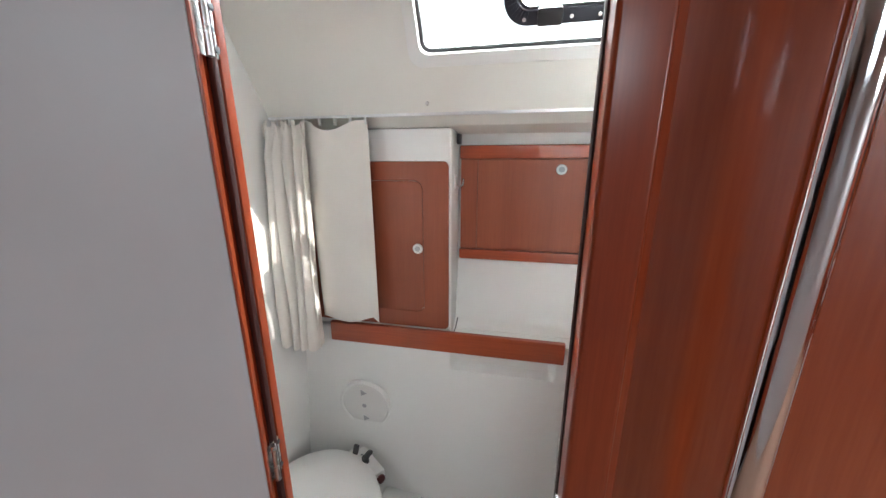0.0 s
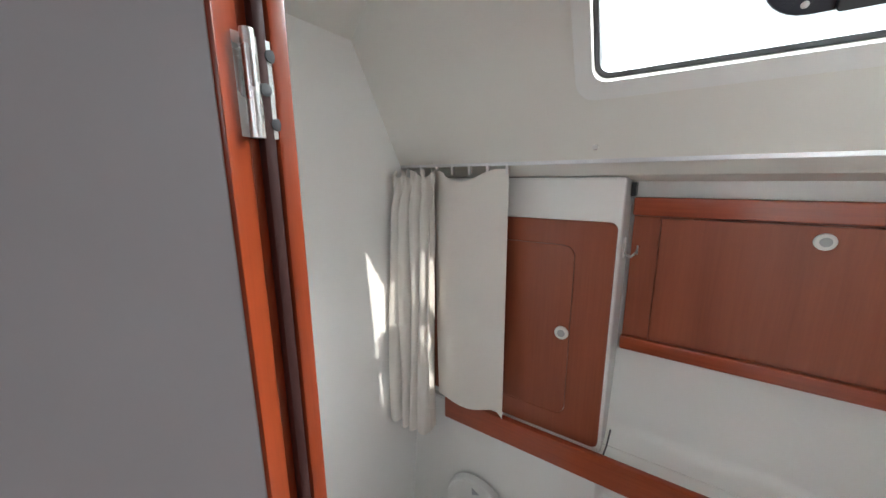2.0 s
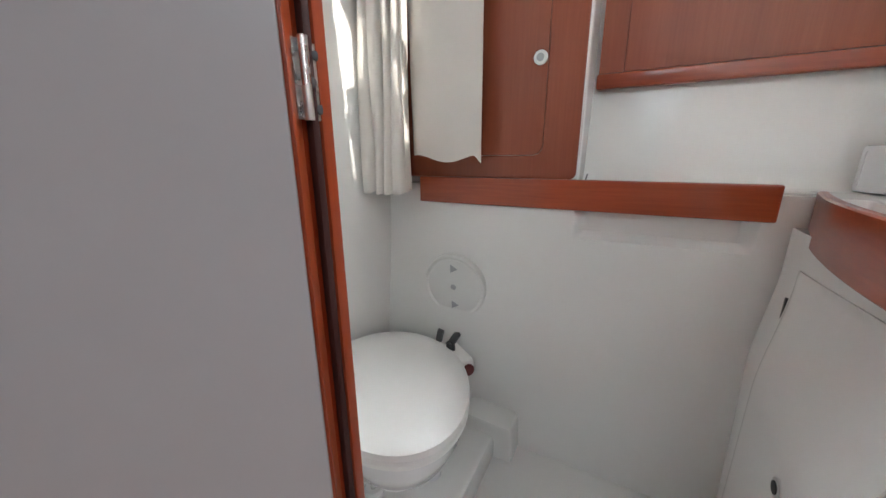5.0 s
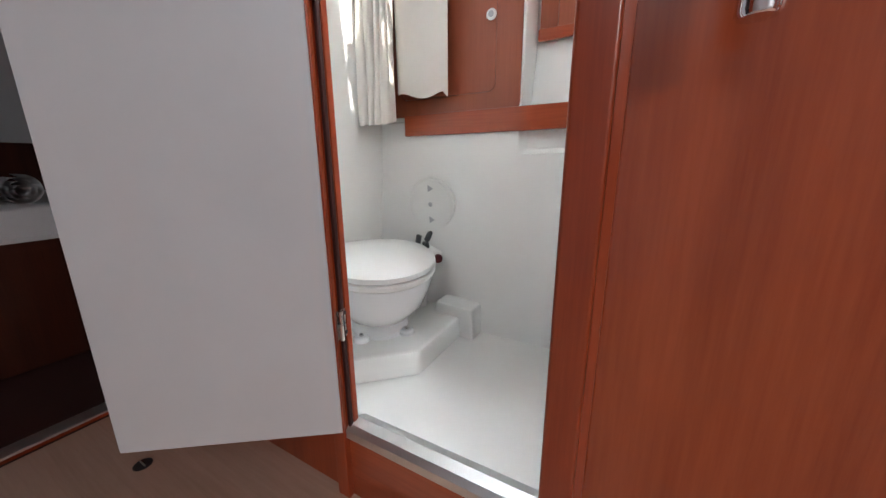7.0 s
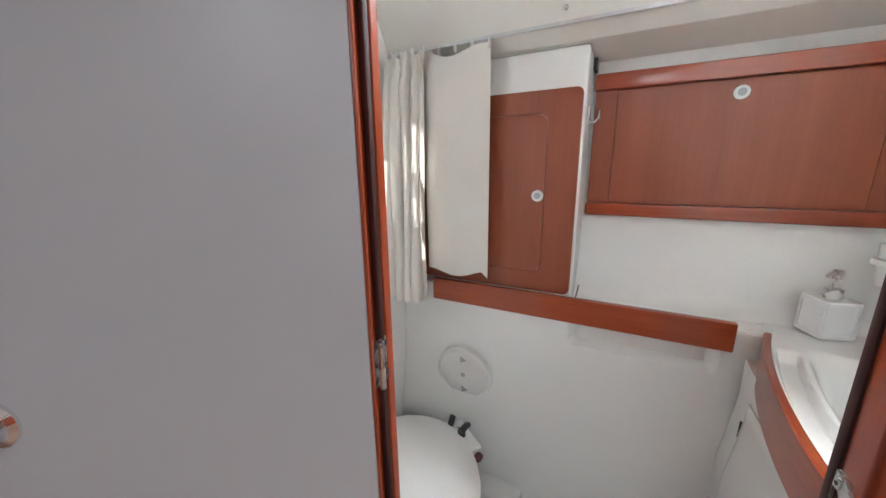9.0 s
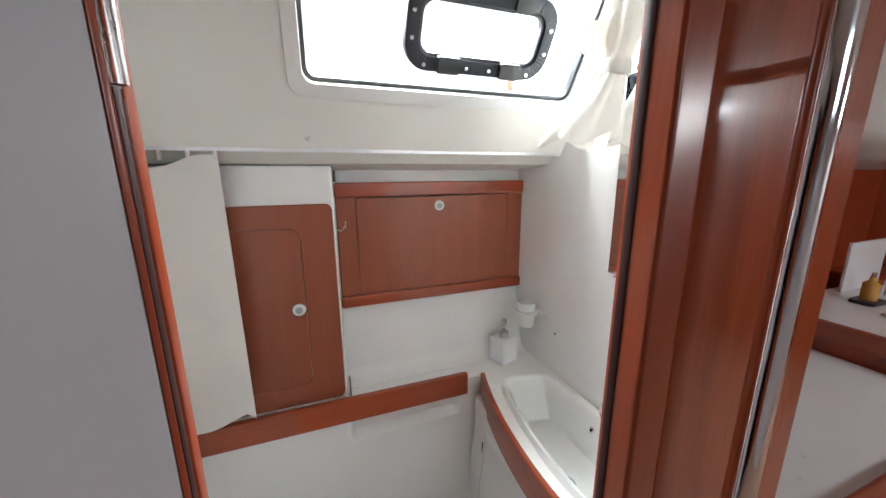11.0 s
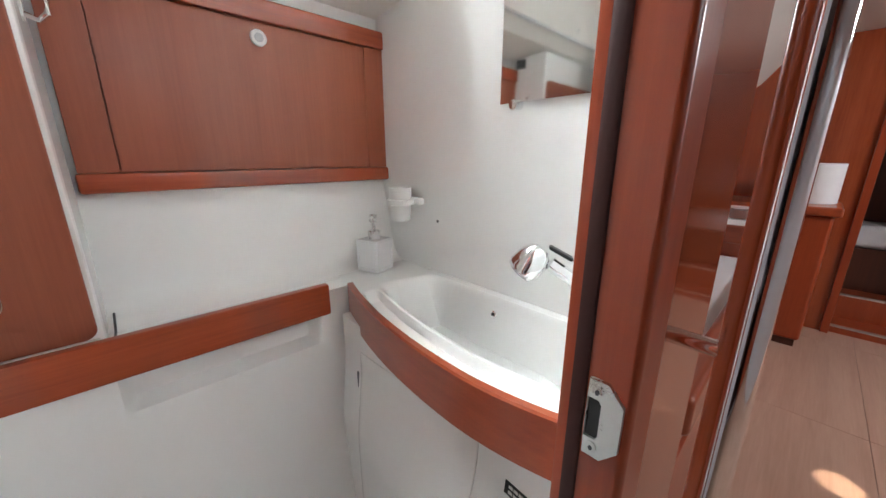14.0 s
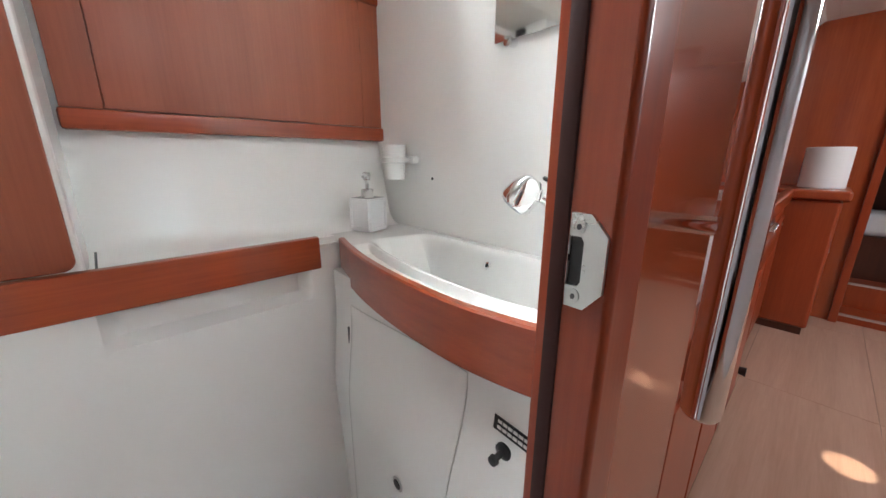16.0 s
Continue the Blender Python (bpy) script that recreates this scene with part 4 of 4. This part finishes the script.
# steps of the forward cabin, beyond the bulkhead
for i, (x, z) in enumerate(((3.72, 0.09), (3.95, 0.28))):
    st = thing("cabin_step", (x + 0.1, 0.3, FLOOR), "mahogany cabin step with a metal nosing", "step", "steps to the forward cabin")
    part("tread", box(x, x + 0.85 - 0.23 * i, -0.04, 0.465, FLOOR, z, 0.004), MAHOG, st)
    part("nosing", box(x - 0.006, x + 0.02, -0.04, 0.465, z - 0.012, z + 0.004, 0.002), ALU, st, "bright metal nosing")
solid("door_jamb_bow", box(3.67, 3.76, 0.425, 0.47, FLOOR, 1.95, 0.004), MAHOG, "mahogany door post of the forward cabin", "door frame", "structure")
shelf = thing("bow_locker", (4.3, 0.4, 0.4), "forward berth in shade-darkened wood with white bedding", "berth")
part("base", box(4.15, 4.55, -0.05, 1.0, FLOOR, 0.62), SHADEWOOD, shelf)
part("bedding", box(4.16, 4.55, -0.05, 0.98, 0.62, 0.80, 0.05, 4), LINEN, shelf, "white bedding")

# ---- aft cabin behind the open door ----
solid("wall_aft", box(-1.25, -1.21, -1.2, -0.35, FLOOR, TOP), MAHOG, "varnished mahogany cabin bulkhead", "wall", "structure")
solid("wall_aft_north", box(-1.25, -1.21, 0.64, 0.775, FLOOR, TOP), MAHOG, "varnished mahogany cabin bulkhead", "wall", "structure")
sill = thing("cabin_sill", (-1.23, 0.15, FLOOR), "mahogany cabin door sill with a metal strip", "door sill", kind="structure")
part("riser", box(-1.25, -1.21, -0.35, 0.64, FLOOR, 0.045), MAHOG_Y, sill)
part("strip", box(-1.262, -1.200, -0.35, 0.64, 0.045, 0.053, 0.003), ALU, sill, "aluminium sill strip")
# added out of view: stops the window's skylight leaking into the aft cabin
solid("wall_light_block", box(-1.25, -1.21, 0.775, 1.65, FLOOR, 2.13), SHADEWOOD, "added unseen wall that keeps skylight out of the aft cabin", "wall", "structure")
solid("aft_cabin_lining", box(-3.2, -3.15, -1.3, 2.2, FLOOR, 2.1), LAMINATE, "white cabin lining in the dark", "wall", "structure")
solid("aft_cabin_side", box(-3.2, -1.25, 1.60, 1.65, FLOOR, 2.1), SHADEWOOD, "wooden cabin side, its colour darkened for shade", "wall", "structure")
solid("aft_cabin_side_south", box(-3.2, -1.25, -1.30, -1.25, FLOOR, 2.1), SHADEWOOD, "wooden cabin side, its colour darkened for shade", "wall", "structure")
# thickened and lengthened to close a light gap above the bulkhead
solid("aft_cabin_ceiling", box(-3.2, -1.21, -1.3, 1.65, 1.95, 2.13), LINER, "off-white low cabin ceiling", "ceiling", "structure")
bunk = thing("bunk", (-2.3, 0.5, FLOOR), "wooden bunk, darkened for shade, with white bed linen", "bed")
part("base", box(-3.14, -1.82, -0.2, 1.58, FLOOR, 0.56, 0.01), SHADEWOOD, bunk)


def duvet(u, v):
    x, y = -3.12 + 1.30 * u, -0.18 + 1.74 * v
    edge = smooth01(0, 0.06, u) * (1 - smooth01(0.94, 1, u)) * smooth01(0, 0.05, v) * (1 - smooth01(0.95, 1, v))
    return (x, y, 0.57 + edge * (0.115 + 0.03 * noise.noise(Vector((3 * x, 3 * y, 0))) + 0.012 * noise.noise(Vector((9 * x, 7 * y, 3)))))


part("duvet", sheet(60, 70, duvet, (0, 0, -0.02)), LINEN, bunk, "crumpled white bed linen")
part("headboard", box(-3.14, -3.09, -0.2, 1.58, 0.56, 0.98, 0.01), SHADEWOOD, bunk)
towel = thing("towel", (-2.05, 0.62, 0.70), "rolled pale towels lying on the bunk", "towel")


def towel_roll(cx, cy, cz, r):
    out, n, rings = bmesh.new(), 120, []
    for i in range(n + 1):
        a = 2 * math.pi * 3.2 * i / n
        rr = r * (0.18 + 0.82 * i / n)
        rings.append([out.verts.new((cx + 0.26 * (j / 6 - 0.5), cy + rr * math.cos(a), cz + rr * math.sin(a))) for j in range(7)])
    for a, b in zip(rings, rings[1:]):
        for j in range(6):
            out.faces.new((a[j], a[j + 1], b[j + 1], b[j]))
    return out


part("roll", towel_roll(-2.02, 0.52, 0.755, 0.075), LINEN, towel)
part("roll", towel_roll(-2.10, 0.68, 0.745, 0.065), LINEN, towel)

ring = thing("floor_ring", (-0.865, 0.551, FLOOR), "small dark lifting ring let into the floor", "floor ring")
part("cup", turned([(0.022, 0.0), (0.022, 0.0018), (0.018, 0.0024)], 24, Matrix.Translation((-0.865, 0.551, FLOOR))), BLACK, ring)
part("pull", rod([(-0.879, 0.551, FLOOR + 0.004), (-0.851, 0.551, FLOOR + 0.004)], 0.002, 8), STEEL, ring)

# ---- floor boards ----
def board_mesh(w, d):
    bm = box(0, w, 0, d, FLOOR - 0.006, FLOOR, 0.0012, 1)
    me = bpy.data.meshes.new("floor_board")
    bm.to_mesh(me)
    bm.free()
    me.materials.append(FLOORWOOD)
    return me


floor_ob = bpy.data.objects["floor"]
bw, bd = 1.17, 0.499
me = board_mesh(bw - 0.0012, bd - 0.0012)
for i in range(5):
    for j in range(5):
        b = new("floor_board", me)
        b.parent = floor_ob
        b.location = (-1.2 + i * bw, -1.2 + j * bd, 0)
